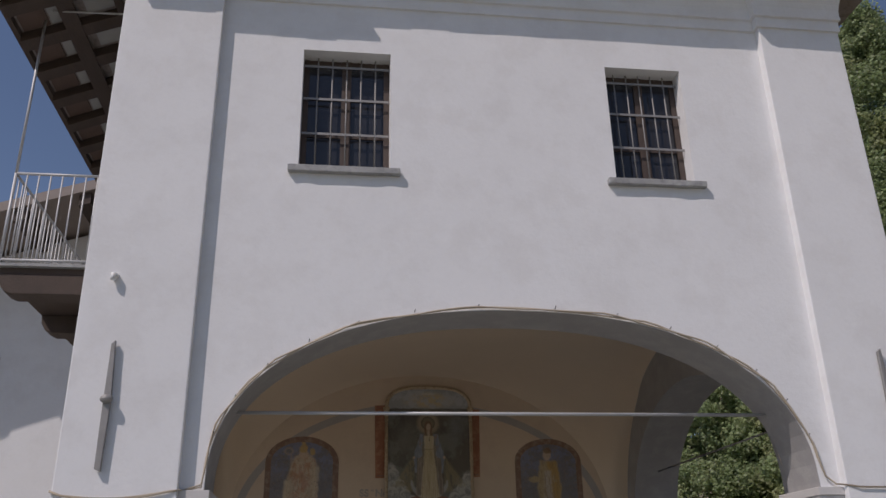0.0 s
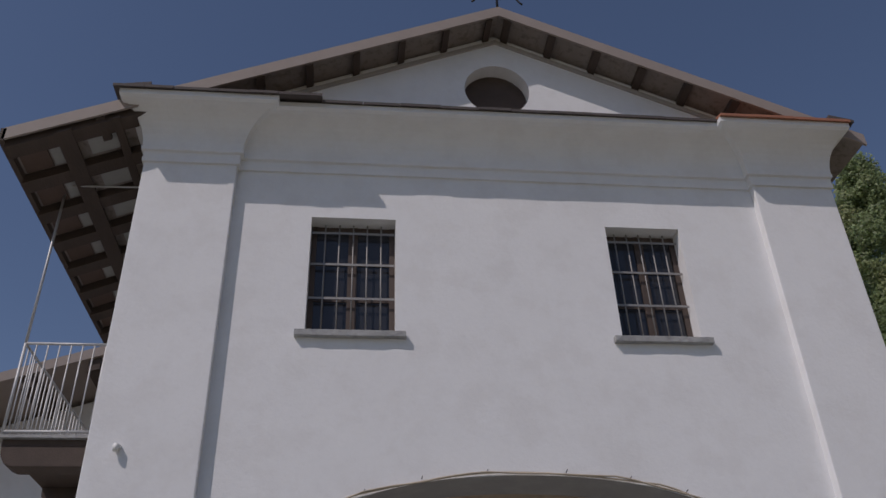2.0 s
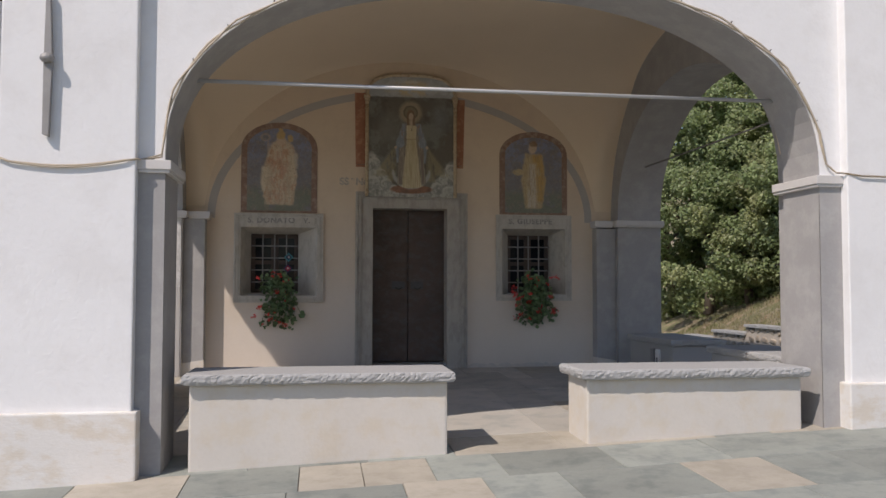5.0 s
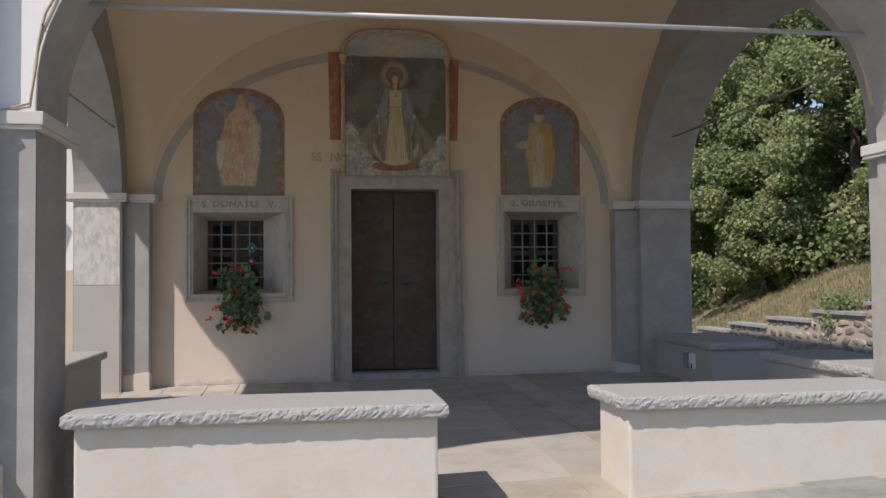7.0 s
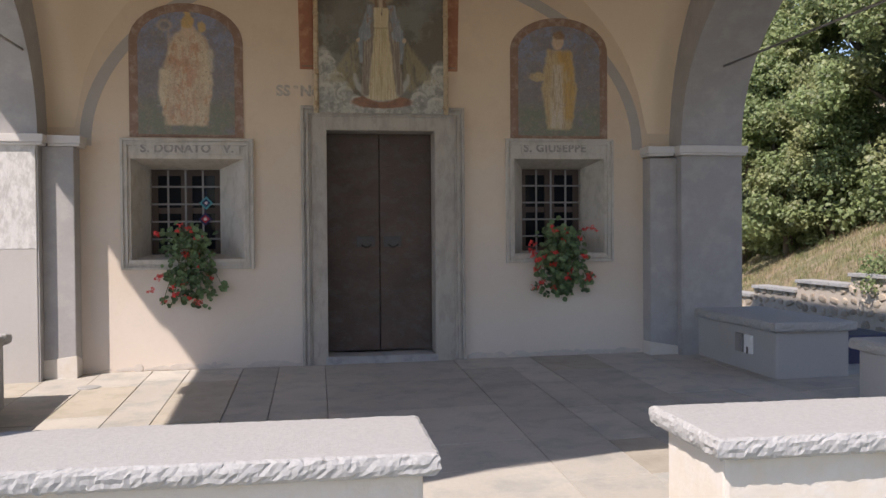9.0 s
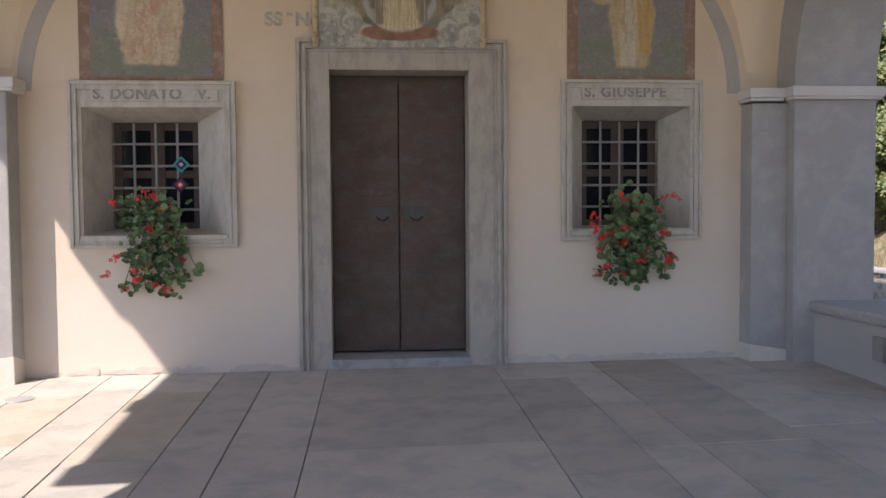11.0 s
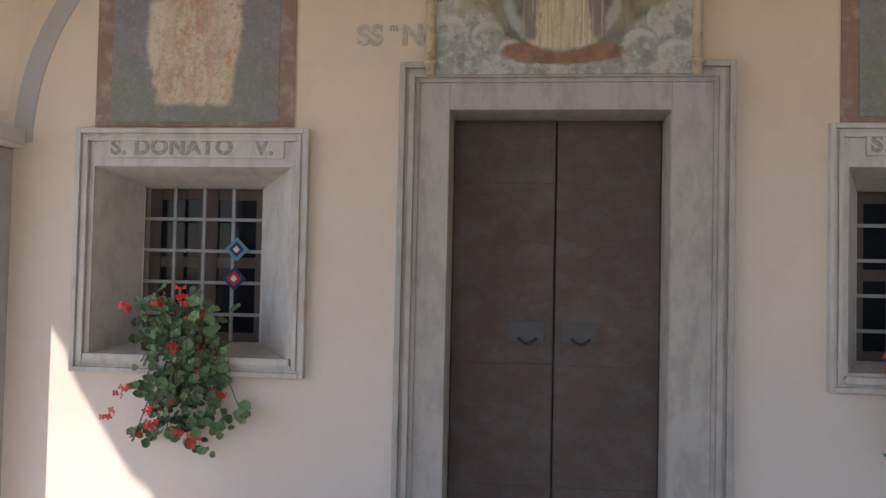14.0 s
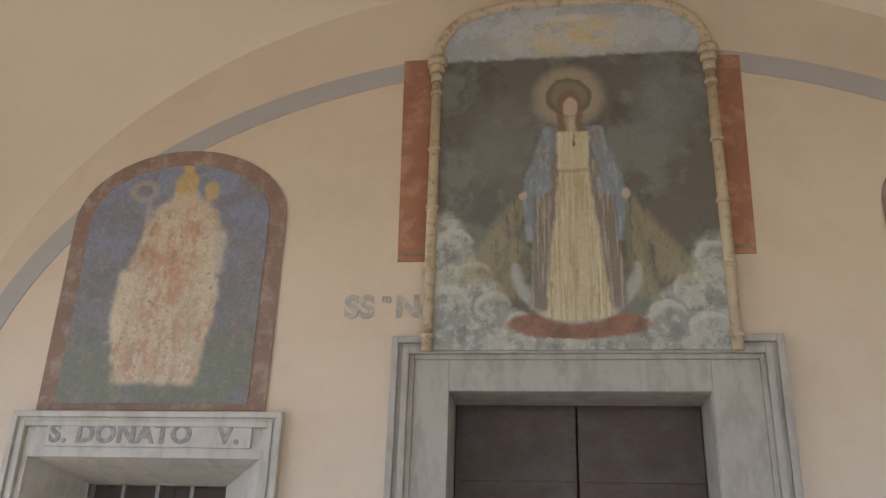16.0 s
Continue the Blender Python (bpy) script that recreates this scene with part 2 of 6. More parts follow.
# pilasters and plinths
for k, (x0, x1, pt) in enumerate(((-1.90, -0.90, 0.26), (5.08, 6.06, 0.39))):
    p = thing("pilaster", "white limewashed corner pilaster of the facade", "pilaster", "facade pilasters", (x0, 7.6, -0.4))
    bm = bmesh.new()
    box(bm, x0 - 0.0, x1, 7.60, FY + 0.02, -0.5, 7.55)
    q = part("shaft", bm, M_WHITE, p, "", 0.012)
    bm = bmesh.new()
    box(bm, x0 - 0.05, x1 + 0.05, 7.545, FY + 0.03, -0.6, pt)
    q = part("plinth", bm, M_PLINTH, p, "worn plinth with earth stains at the foot", 0.015)

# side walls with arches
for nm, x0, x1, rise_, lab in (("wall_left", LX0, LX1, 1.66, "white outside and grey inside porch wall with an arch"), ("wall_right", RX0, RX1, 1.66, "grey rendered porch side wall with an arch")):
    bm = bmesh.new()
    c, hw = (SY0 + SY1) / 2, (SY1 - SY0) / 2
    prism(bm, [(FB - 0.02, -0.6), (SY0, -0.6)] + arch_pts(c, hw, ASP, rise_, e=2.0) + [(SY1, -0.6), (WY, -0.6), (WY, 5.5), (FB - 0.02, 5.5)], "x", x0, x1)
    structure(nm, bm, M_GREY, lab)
    bm = bmesh.new()
    box(bm, x0, x1, FB - 0.02, WY, 5.5, 8.15)
    structure(nm + "_upper", bm, M_WHITE, "white upper side wall of the church")

# church wall with door and two splayed windows
DX0, DX1, DZ1 = 1.28, 2.39, 2.378
W1 = (-0.605, 0.47, 1.085, 2.08)
W2 = (3.225, 4.197, 1.09, 2.10)
bm = bmesh.new()
cut = [-1.895, W1[0], W1[1], DX0, DX1, W2[0], W2[1], 5.7]
for i in (0, 2, 4, 6):
    box(bm, cut[i], cut[i + 1], WY, WB, -0.5, 5.5)
for a in (W1, W2):
    box(bm, a[0], a[1], WY, WB, -0.5, a[2])
    box(bm, a[0], a[1], WY, WB, a[3], 5.5)
box(bm, DX0, DX1, WY, WB, DZ1, 5.5)
box(bm, DX0, DX1, WY + 0.02, WB, -0.5, 0.05)
structure("wall_back", bm, M_CREAM, "cream plastered church wall with door and windows")
# near-black sheets behind the windows paint in the church's unlit interior
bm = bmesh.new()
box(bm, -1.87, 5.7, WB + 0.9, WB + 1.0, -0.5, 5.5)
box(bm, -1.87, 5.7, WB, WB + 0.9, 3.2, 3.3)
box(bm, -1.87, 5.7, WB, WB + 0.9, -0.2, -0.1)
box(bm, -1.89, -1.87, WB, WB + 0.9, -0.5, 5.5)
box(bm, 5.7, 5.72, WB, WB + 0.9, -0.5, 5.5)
structure("wall_inside", bm, M_DARK, "added near-black sheets for the shade inside the church")

# vault: a smooth sail over the bay
bm = bmesh.new()
VX0, VX1, VY0, VY1 = LX1 - 0.05, RX0 + 0.05, FB - 0.02, WY + 0.02
vc, va = 1.77, 2.87
NX, NY = 64, 60
rows_v = []
for j in range(NY + 1):
    y = VY0 + (VY1 - VY0) * j / NY
    v = clamp((y - 10.70) / (2.26 if y < 10.70 else 2.52), -1, 1)
    half = va + 0.32 * clamp(13.0 - y, 0, 1)
    ev = math.sqrt(max(0, 1 - v * v))
    r = []
    for i in range(NX + 1):
        x = VX0 + (VX1 - VX0) * i / NX
        u = clamp((x - vc) / half, -1, 1)
        eu = math.sqrt(max(0, 1 - u * u))
        z = 2.25 + 2.30 * (1 - (1 - eu) * (1 - ev)) + 0.12 * eu * ev
        r.append(bm.verts.new((x, y, z)))
    rows_v.append(r)
for a, b in zip(rows_v, rows_v[1:]):
    for i in range(NX):
        bm.faces.new((a[i], b[i], b[i + 1], a[i + 1])).smooth = True
structure("ceiling_vault", bm, M_VAULT, "ochre plastered sail vault over the porch")

# ground: one sheet to the horizon, with the hill beyond the stone wall
WALLX = 12.0


def wall_top(y):
    return 0.215 + 0.121 * clamp(21.5 - y, -7, 9)


def ground_z(x, y):
    z = gz(x, y) - 0.03 - 0.20 * clamp(x - 8.4, 0, 4)
    if x > WALLX + 0.2:
        d = x - WALLX - 0.2
        z = wall_top(y) - 0.12 + 0.50 * min(d, 3) + 0.48 * clamp(d - 3, 0, 40) - 0.06 * clamp(y - 25, 0, 30)
    return z


bm = bmesh.new()
gx = [-400, -120, -50, -25, -14, -10] + [-8 + 0.8 * i for i in range(25)] + [WALLX + 0.1, WALLX + 0.25] + [12.9 + 0.9 * i for i in range(10)] + [22.5, 26, 32, 40, 52, 120, 400]
gy = [-400, -120, -50, -25, -12, -6] + [-4 + 0.8 * i for i in range(42)] + [31, 33, 36, 40, 46, 55, 80, 150, 400]
gv = [[bm.verts.new((x, y, ground_z(x, y) + (0.06 * noise.noise((x * 0.7, y * 0.7, 0)) if x > WALLX + 0.3 else 0))) for x in gx] for y in gy]
for a, b in zip(gv, gv[1:]):
    for i in range(len(gx) - 1):
        bm.faces.new((a[i], a[i + 1], b[i + 1], b[i])).smooth = True
ground = structure("ground", bm, M_GRASS, "sloping ground with dry grass on the hill")

# paving bed under the slabs
bm = bmesh.new()
px = [-9 + 0.75 * i for i in range(23)]
py = [-2 + 0.75 * i for i in range(21)] + [13.75]
pv = [[bm.verts.new((x, y, gz(x, y) - 0.012)) for x in px] for y in py]
for a, b in zip(pv, pv[1:]):
    for i in range(len(px) - 1):
        bm.faces.new((a[i], a[i + 1], b[i + 1], b[i]))
pavement = structure("pavement", bm, M_JOINT, "grey flagstone paving with mortar joints")

# ---- benches of the porch ----
def bench(x0, x1, y0, y1, top, label, over, body_mat, group):
    b = thing("parapet_bench", label, "bench", group, (x0, y0, gz(x0, y0)))
    bm = bmesh.new()
    box(bm, x0 + over[0], x1 - over[1], y0 + over[2], y1 - over[3], -0.5, top - 0.085)
    q = part("base_wall", bm, body_mat, b, "", 0.02)
    bm = bmesh.new()
    n = max(6, int((x1 - x0) / 0.017))
    m = max(6, int((y1 - y0) / 0.017))
    rnd = random.Random(int(x0 * 100) + int(y0 * 10))
    # a thick slab with hewn, chipped edges
    loop = [(x0 + (x1 - x0) * i / n, y0) for i in range(n)] + [(x1, y0 + (y1 - y0) * i / m) for i in range(m)] + [(x1 - (x1 - x0) * i / n, y1) for i in range(n)] + [(x0, y1 - (y1 - y0) * i / m) for i in range(m)]
    cx, cy = (x0 + x1) / 2, (y0 + y1) / 2
    levels = []
    for z, inn in ((top - 0.085, 0.020), (top - 0.072, 0.006), (top - 0.055, 0.001), (top - 0.038, 0.0), (top - 0.022, 0.002), (top - 0.009, 0.007), (top, 0.020)):
        ring_ = []
        for px_, py_ in loop:
            chip = inn + 0.006 * noise.noise((px_ * 13, py_ * 13, z * 60)) + max(0, 0.014 * noise.noise((px_ * 31, py_ * 31, z * 90)))
            dz = rnd.uniform(-0.003, 0.003) if z < top else -abs(rnd.gauss(0, 0.0015))
            ring_.append(bm.verts.new((px_ + math.copysign(chip + rnd.uniform(0, 0.005), cx - px_), py_ + math.copysign(chip + rnd.uniform(0, 0.005), cy - py_), z + dz)))
        levels.append(ring_)
    for a, c in zip(levels, levels[1:]):
        for i in range(len(loop)):
            j = (i + 1) % len(loop)
            bm.faces.new((a[i], a[j], c[j], c[i]))
    bm.faces.new(levels[0][::-1])
    flat = [bm.verts.new((clamp(p[0], x0 + 0.06, x1 - 0.06), clamp(p[1], y0 + 0.06, y1 - 0.06), top)) for p in loop]
    for i in range(len(loop)):
        j = (i + 1) % len(loop)
        bm.faces.new((levels[-1][i], levels[-1][j], flat[j], flat[i]))
    bmesh.ops.remove_doubles(bm, verts=flat, dist=0.0005)
    bm.faces.new([v for k, v in enumerate(flat) if v.is_valid])
    q = part("slab", bm, M_SLAB, b, "thick grey gneiss slab with hewn edges")
    return b


bench(-0.545, 1.615, 7.62, 8.30, 0.525, "low white parapet bench with thick grey stone slab under the arch", (0.055, 0.06, 0.08, 0.06), M_BENCH, "front benches")
bench(2.665, 4.72, 7.62, 8.30, 0.525, "low white parapet bench with grey stone slab beside the entrance", (0.07, 0.05, 0.08, 0.06), M_BENCH, "front benches")
bench(5.06, 5.85, 11.35, 12.98, 0.53, "low grey parapet bench with stone slab and socket boxes", (0.05, 0.05, 0.06, 0.02), M_BENCHG, "side benches")
bench(5.06, 5.85, 8.50, 10.35, 0.53, "low grey parapet bench with stone slab by the corner pier", (0.05, 0.05, 0.02, 0.06), M_BENCHG, "side benches")
bench(-1.98, -1.30, 8.50, 12.0, 0.53, "low grey parapet bench with stone slab by the house wall", (0.05, 0.05, 0.02, 0.06), M_BENCHG, "side benches")

# ---- more materials ----
M_LIGHTG = mat("light_impost_plaster", (0.58, 0.56, 0.54), 0.9, 0.08, 3, 40, 0.25, dist=0.003)
M_GLASS = mat("dark_window_glass", (0.012, 0.014, 0.018), 0.06, 0.1, 3, 30, 0)
M_GLASS.node_tree.nodes["Principled BSDF"].inputs["Specular IOR Level"].default_value = 0.12
M_CASE = mat("brown_casement_wood", (0.13, 0.075, 0.055), 0.7, 0.2, 6, 60, 0.2, stretch=(1, 1, 0.2))
M_CABLE = mat("weathered_cream_cable", (0.45, 0.38, 0.29), 0.7, 0.15, 6, 60, 0.1)
M_BLACK = mat("rusty_black_iron", (0.035, 0.03, 0.028), 0.6, 0.2, 8, 60, 0.2, metal=0.3)
M_IRONW = mat("worn_dark_iron", (0.088, 0.084, 0.082), 0.6, 0.2, 9, 80, 0.2, metal=0.3)
M_GRILLE = mat("grey_iron_grille", (0.26, 0.255, 0.25), 0.6, 0.12, 9, 80, 0.1, metal=0.2)
M_PATCH = mat("damp_plaster_patch", (0.54, 0.49, 0.44), 0.9, 0.15, 9, 60, 0.4)
M_FADED = mat("worn_wall_letters", (0.38, 0.34, 0.30), 0.9, 0.2, 18, 90, 0, second=(0.50, 0.45, 0.38), blotch=0.5)
M_TRIMW = mat("pale_painted_window_trim", (0.50, 0.47, 0.42), 0.85, 0.12, 4.0, 50, 0.3, dist=0.003, second=(0.42, 0.39, 0.34), blotch=0.5, stretch=(1.6, 1, 0.7))
M_LETTER = mat("faded_grey_letters", (0.25, 0.235, 0.23), 0.9, 0.25, 18, 90, 0, second=(0.36, 0.34, 0.31), blotch=0.5)
M_REDP = mat("faded_red_paint", (0.33, 0.15, 0.09), 0.9, 0.15, 4, 50, 0.15, second=(0.43, 0.23, 0.14), blotch=0.4)
M_GOLD = mat("carved_ochre_frame", (0.50, 0.40, 0.27), 0.75, 0.2, 12, 70, 0.3, second=(0.34, 0.23, 0.14), blotch=0.3)
M_FBORD = mat("fresco_brown_border", (0.25, 0.16, 0.12), 0.9, 0.2, 5, 60, 0.2, second=(0.33, 0.25, 0.20), blotch=0.45)
M_FPINK = mat("fresco_pink_folds", (0.50, 0.31, 0.21), 0.9, 0.2, 7, 70, 0.2, second=(0.55, 0.42, 0.28), blotch=0.5)
M_GERAN = mat("geranium_leaves", (0.105, 0.165, 0.072), 0.6, 0.15, 12, 60, 0.1, island=0.9)
M_PETAL = mat("red_petals", (0.58, 0.045, 0.04), 0.6, 0.15, 20, 80, 0, island=0.5)
M_STEM = mat("green_stems", (0.14, 0.16, 0.06), 0.7, 0.2, 12, 60, 0)
M_POT = mat("pale_plastic_pot", (0.48, 0.46, 0.42), 0.6, 0.1, 8, 60, 0.05)
M_TEAL = mat("teal_wool", (0.08, 0.30, 0.34), 0.95, 0.15, 40, 200, 0.4)
M_NAVY = mat("navy_wool", (0.03, 0.035, 0.10), 0.95, 0.15, 40, 200, 0.4)
M_CRIMS = mat("crimson_wool", (0.42, 0.04, 0.06), 0.95, 0.15, 40, 200, 0.4)
M_PALEW = mat("pale_wool", (0.65, 0.55, 0.55), 0.95, 0.15, 40, 200, 0.4)
M_WSTONE = mat("rubble_stone", (0.39, 0.325, 0.25), 0.9, 0.2, 5, 45, 0.6, dist=0.01, second=(0.29, 0.27, 0.24), blotch=0.5, obj_random=0.6)
M_MORTAR = mat("pale_wall_mortar", (0.44, 0.39, 0.33), 0.95, 0.2, 5, 45, 0.5)
M_BIN = mat("navy_plastic", (0.035, 0.04, 0.10), 0.5, 0.1, 5, 60, 0.05)
M_DADO = mat("beige_dado", (0.56, 0.48, 0.38), 0.9, 0.06, 2, 40, 0.25)
M_SIGN = mat("pale_wood_board", (0.42, 0.29, 0.17), 0.7, 0.2, 3, 60, 0.2, stretch=(0.3, 1, 3))
M_BROWN = mat("dark_brown_paint", (0.07, 0.045, 0.035), 0.8, 0.2, 6, 50, 0.1)
M_SIGNG = mat("green_leaf_paint", (0.17, 0.22, 0.13), 0.7, 0.2, 6, 50, 0.1)
M_SOFFIT = mat("weathered_soffit_boards", (0.27, 0.23, 0.205), 0.85, 0.15, 5, 50, 0.2, second=(0.19, 0.155, 0.135), blotch=0.4)
M_CLAYP = mat("eave_clay_underside", (0.12, 0.08, 0.062), 0.9, 0.2, 5, 50, 0.2)
M_PALEB = mat("pale_limed_board", (0.36, 0.355, 0.335), 0.9, 0.15, 5, 50, 0.2)
M_BRUSH = mat("brushed_limewash_render", (0.46, 0.45, 0.435), 0.9, 0.10, 5, 40, 0.5, dist=0.006, second=(0.60, 0.59, 0.575), blotch=0.75, stretch=(1.6, 1, 0.8))
M_CASED = mat("dark_weathered_casement", (0.085, 0.062, 0.052), 0.75, 0.25, 8, 60, 0.2, stretch=(1, 1, 0.2))
M_GLASSF = mat("dusty_window_glass", (0.035, 0.036, 0.042), 0.12, 0.1, 3, 30, 0)
M_TERRA = mat("terracotta_pot", (0.42, 0.19, 0.12), 0.85, 0.15, 6, 60, 0.15)
M_METAL = mat("dull_steel_plate", (0.37, 0.37, 0.36), 0.6, 0.1, 8, 70, 0.1, metal=0.1)
M_TUFT = mat("grass_blades", (0.15, 0.165, 0.065), 0.8, 0.2, 0.6, 10, 0, island=0.9, second=(0.30, 0.235, 0.15), blotch=0.65)
M_WHITEB = mat("white_plastic", (0.75, 0.75, 0.73), 0.5, 0.05, 8, 60, 0.02)


def decal(name, pts, y, material, parent, label="", thick=0.004):
    """A thin flat piece on a wall facing the entrance; pts are (x, z), y its front face."""
    bm = bmesh.new()
    prism(bm, pts, "y", y, y + thick)
    return part(name, bm, material, parent, label)


def oval(cx, cz, rx, rz, n=28, a0=0.0, a1=2 * math.pi):
    return [(cx + rx * math.cos(a0 + (a1 - a0) * i / n), cz + rz * math.sin(a0 + (a1 - a0) * i / n)) for i in range(n)]


def wobbly(pts, amp, freq, seed=0):
    return [(x + amp * noise.noise((x * freq, z * freq, seed)), z + amp * noise.noise((x * freq, z * freq, seed + 9))) for x, z in pts]


def text_part(name, body, x, y, z, size, material, parent, spacing=1.0, bold=0.0):
    cu = bpy.data.curves.new(name, "FONT")
    cu.body, cu.size, cu.extrude, cu.space_character, cu.offset = body, size, 0.002, spacing, bold
    tmp = new("letters", cu)
    me = bpy.data.meshes.new_from_object(tmp.evaluated_get(bpy.context.evaluated_depsgraph_get()))
    bpy.data.objects.remove(tmp)
    me.name = name
    me.materials.clear()
    me.materials.append(material)
    me.transform(pose(x, y, z, 90, 0, 0))
    ob = new(name, me)
    ob.parent = parent
    if parent.type == "EMPTY":
        ob.matrix_parent_inverse = Matrix.Translation(-parent.location)
    return ob


# ---- linings, imposts and pilasters of the porch ----
c_side, h_side = (SY0 + SY1) / 2, (SY1 - SY0) / 2
bm = bmesh.new()
outer = [(AC - AH, -0.5)] + arch_pts(AC, AH, ASP, ARISE) + [(AC + AH, -0.5)]
inner = [(AC - AH + 0.006, -0.5)] + arch_pts(AC, AH, ASP, ARISE, grow=-0.006) + [(AC + AH - 0.006, -0.5)]
for i in range(len(outer) - 1):
    quad = [outer[i], outer[i + 1], inner[i + 1], inner[i]]
    prism(bm, quad, "y", FY + 0.003, FB + 0.001)
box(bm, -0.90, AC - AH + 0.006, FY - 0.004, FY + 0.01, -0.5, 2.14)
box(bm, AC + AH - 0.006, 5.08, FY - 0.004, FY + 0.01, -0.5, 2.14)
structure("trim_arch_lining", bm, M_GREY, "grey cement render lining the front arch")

IMP = [(-0.905, -0.645, 7.655, 8.40, 0), (4.825, 5.085, 7.655, 8.40, 0), (-1.985, -1.305, 12.86, 13.0, 0.07), (-1.31, -1.01, 12.98, 13.22, 0.07), (4.885, 5.64, 12.86, 13.0, 0.015), (4.595, 4.89, 12.98, 13.22, 0.015)]
for x0, x1, y0, y1, dz in IMP:
    bm = bmesh.new()
    box(bm, x0, x1, y0, y1, 2.125 + dz, 2.20 + dz)
    box(bm, x0 + 0.012, x1 - 0.012, y0 + 0.012, y1, 2.10 + dz, 2.125 + dz)
    tagged(fin(bm, "impost", M_LIGHTG, None, "", 0.006), "pale plaster impost slab at the arch springing", "impost", "arch imposts")
for x0, x1 in ((-1.37, -1.08), (4.63, 4.93)):
    p = thing("corner_pilaster", "grey rendered corner pilaster with chipped foot in the porch", "pilaster", "porch corner pilasters", (x0, 13.0, 0))
    bm = bmesh.new()
    box(bm, x0, x1, 13.02, WY + 0.01, -0.3, 2.10 if x0 > 0 else 2.17)
    part("shaft", bm, M_GREY, p, "", 0.01)
    bm = bmesh.new()
    v = box(bm, x0 - 0.008, x1 + 0.008, 13.012, WY, -0.1, 0.16)
    for q in v[4:]:
        q.co.z += 0.07 * noise.noise((q.co.x * 9, q.co.y * 9, 3))
    part("foot", bm, M_BENCH, p, "pale patched plaster at the foot", 0.006)
for x0, x1 in ((-1.885, -1.385), (4.945, 5.585)):
    bm = bmesh.new()
    box(bm, x0, x1, 12.912, 12.93, -0.2, 1.21)
    structure("trim_pier_base", bm, mat("pier_base_render_%d" % (x0 > 0), (0.44, 0.42, 0.40), 0.9, 0.08, 2.0, 40, 0.25) if x0 < 0 else M_GREY, "smoother grey render on the foot of the pier", 0.004)

bm = bmesh.new()
box(bm, -1.885, -1.385, 12.908, 12.93, 1.21, 2.17)
structure("trim_pier_brushed", bm, M_BRUSH, "pale brushed limewash on the upper pier", 0.004)

# painted band where the vault meets the church wall
bm = bmesh.new()
o = arch_pts(1.77, 2.85, 2.20, 1.93, e=2.05, n=60)
i_ = arch_pts(1.77, 2.74, 2.20, 1.82, e=2.05, n=60)
for k in range(len(o) - 1):
    prism(bm, [o[k], o[k + 1], i_[k + 1], i_[k]], "y", WY - 0.004, WY + 0.005)
structure("trim_wall_band", bm, M_BAND, "grey painted band along the vault line")

# iron tie rods; the side pair have their shade put into a darker iron
for nm, a, b in (("across the front arch", (-0.75, 8.05, 2.93), (4.93, 8.12, 2.95)), ("across the side arch", (-1.41, 8.35, 2.98), (-1.41, 13.0, 3.0)), ("across the side arch", (5.28, 8.35, 2.98), (5.28, 13.0, 3.0))):
    bm = bmesh.new()
    rod(bm, a, b, 0.017 if "front" in nm else 0.012)
    tagged(fin(bm, "tie_rod", M_IRON if "front" in nm else M_RUST), ("grey" if "front" in nm else "dark") + " iron tie rod " + nm, "tie rod", "tie rods")

# ---- facade: cornice, windows, anchors, cable ----
cornice = thing("cornice", "white coved cornice capped with dark slates across the facade", "cornice", "", (2.1, 7.6, 7.34))
plan = [(-1.90, 8.6), (-1.90, 7.60), (-0.90, 7.60), (-0.90, 7.70), (5.08, 7.70), (5.08, 7.60), (6.06, 7.60), (6.06, 8.6)]
fx = (0.62, 0.62, 1.0, 1.0, -1.0, -1.0, 0.42, 0.42)
sgn = (-1, -1, 1, 1, 1, 1, 1, 1)


def ring_at(d, z):
    out = []
    for (x, y), f, s in zip(plan, fx, sgn):
        out.append((x + d * f * s, y - (0 if y > 8 else d), z))
    return out


prof = [(0.0, 7.30), (0.03, 7.30), (0.034, 7.35), (0.026, 7.355), (0.028, 7.43), (0.062, 7.435), (0.066, 7.475)]
for i in range(9):
    a = math.pi / 2 * i / 8
    prof.append((0.055 + 0.35 * (1 - math.cos(a)), 7.485 + 0.39 * math.sin(a)))
prof += [(0.415, 7.885), (0.44, 7.90), (0.44, 7.965), (0.0, 8.03)]
for a, b, nm in ((0, 2, "pilaster_moulding"), (2, 5, "wall_moulding"), (5, 7, "pilaster_moulding")):
    bm = bmesh.new()
    rings = [[bm.verts.new(p) for p in ring_at(d, z)[a:b + 1]] for d, z in prof]
    for r0, r1 in zip(rings, rings[1:]):
        for i in range(b - a):
            bm.faces.new((r0[i], r0[i + 1], r1[i + 1], r1[i]))
    part(nm, bm, M_WHITE, cornice)
rnd = random.Random(4)
x = -2.24
while x < 6.24:
    w = rnd.uniform(0.28, 0.5)
    x1 = min(x + w, 6.26)
    yf = (7.12 if (x < -0.45 or x1 > 4.66) else 7.225) + rnd.uniform(-0.007, 0.007)
    zf = 7.958 + rnd.uniform(-0.004, 0.003)
    bm = bmesh.new()
    prism(bm, [(yf, zf), (yf, zf + 0.035), (7.75, zf + 0.22), (7.75, zf + 0.18)], "x", x, x1 - 0.006)
    part("cap_tile" if x > 4.6 else "cap_slate", bm, M_TILE if x > 4.6 else M_SLATE, cornice, "red-brown clay tile on the cornice" if x > 4.6 else "dark slate on the cornice")
    x = x1
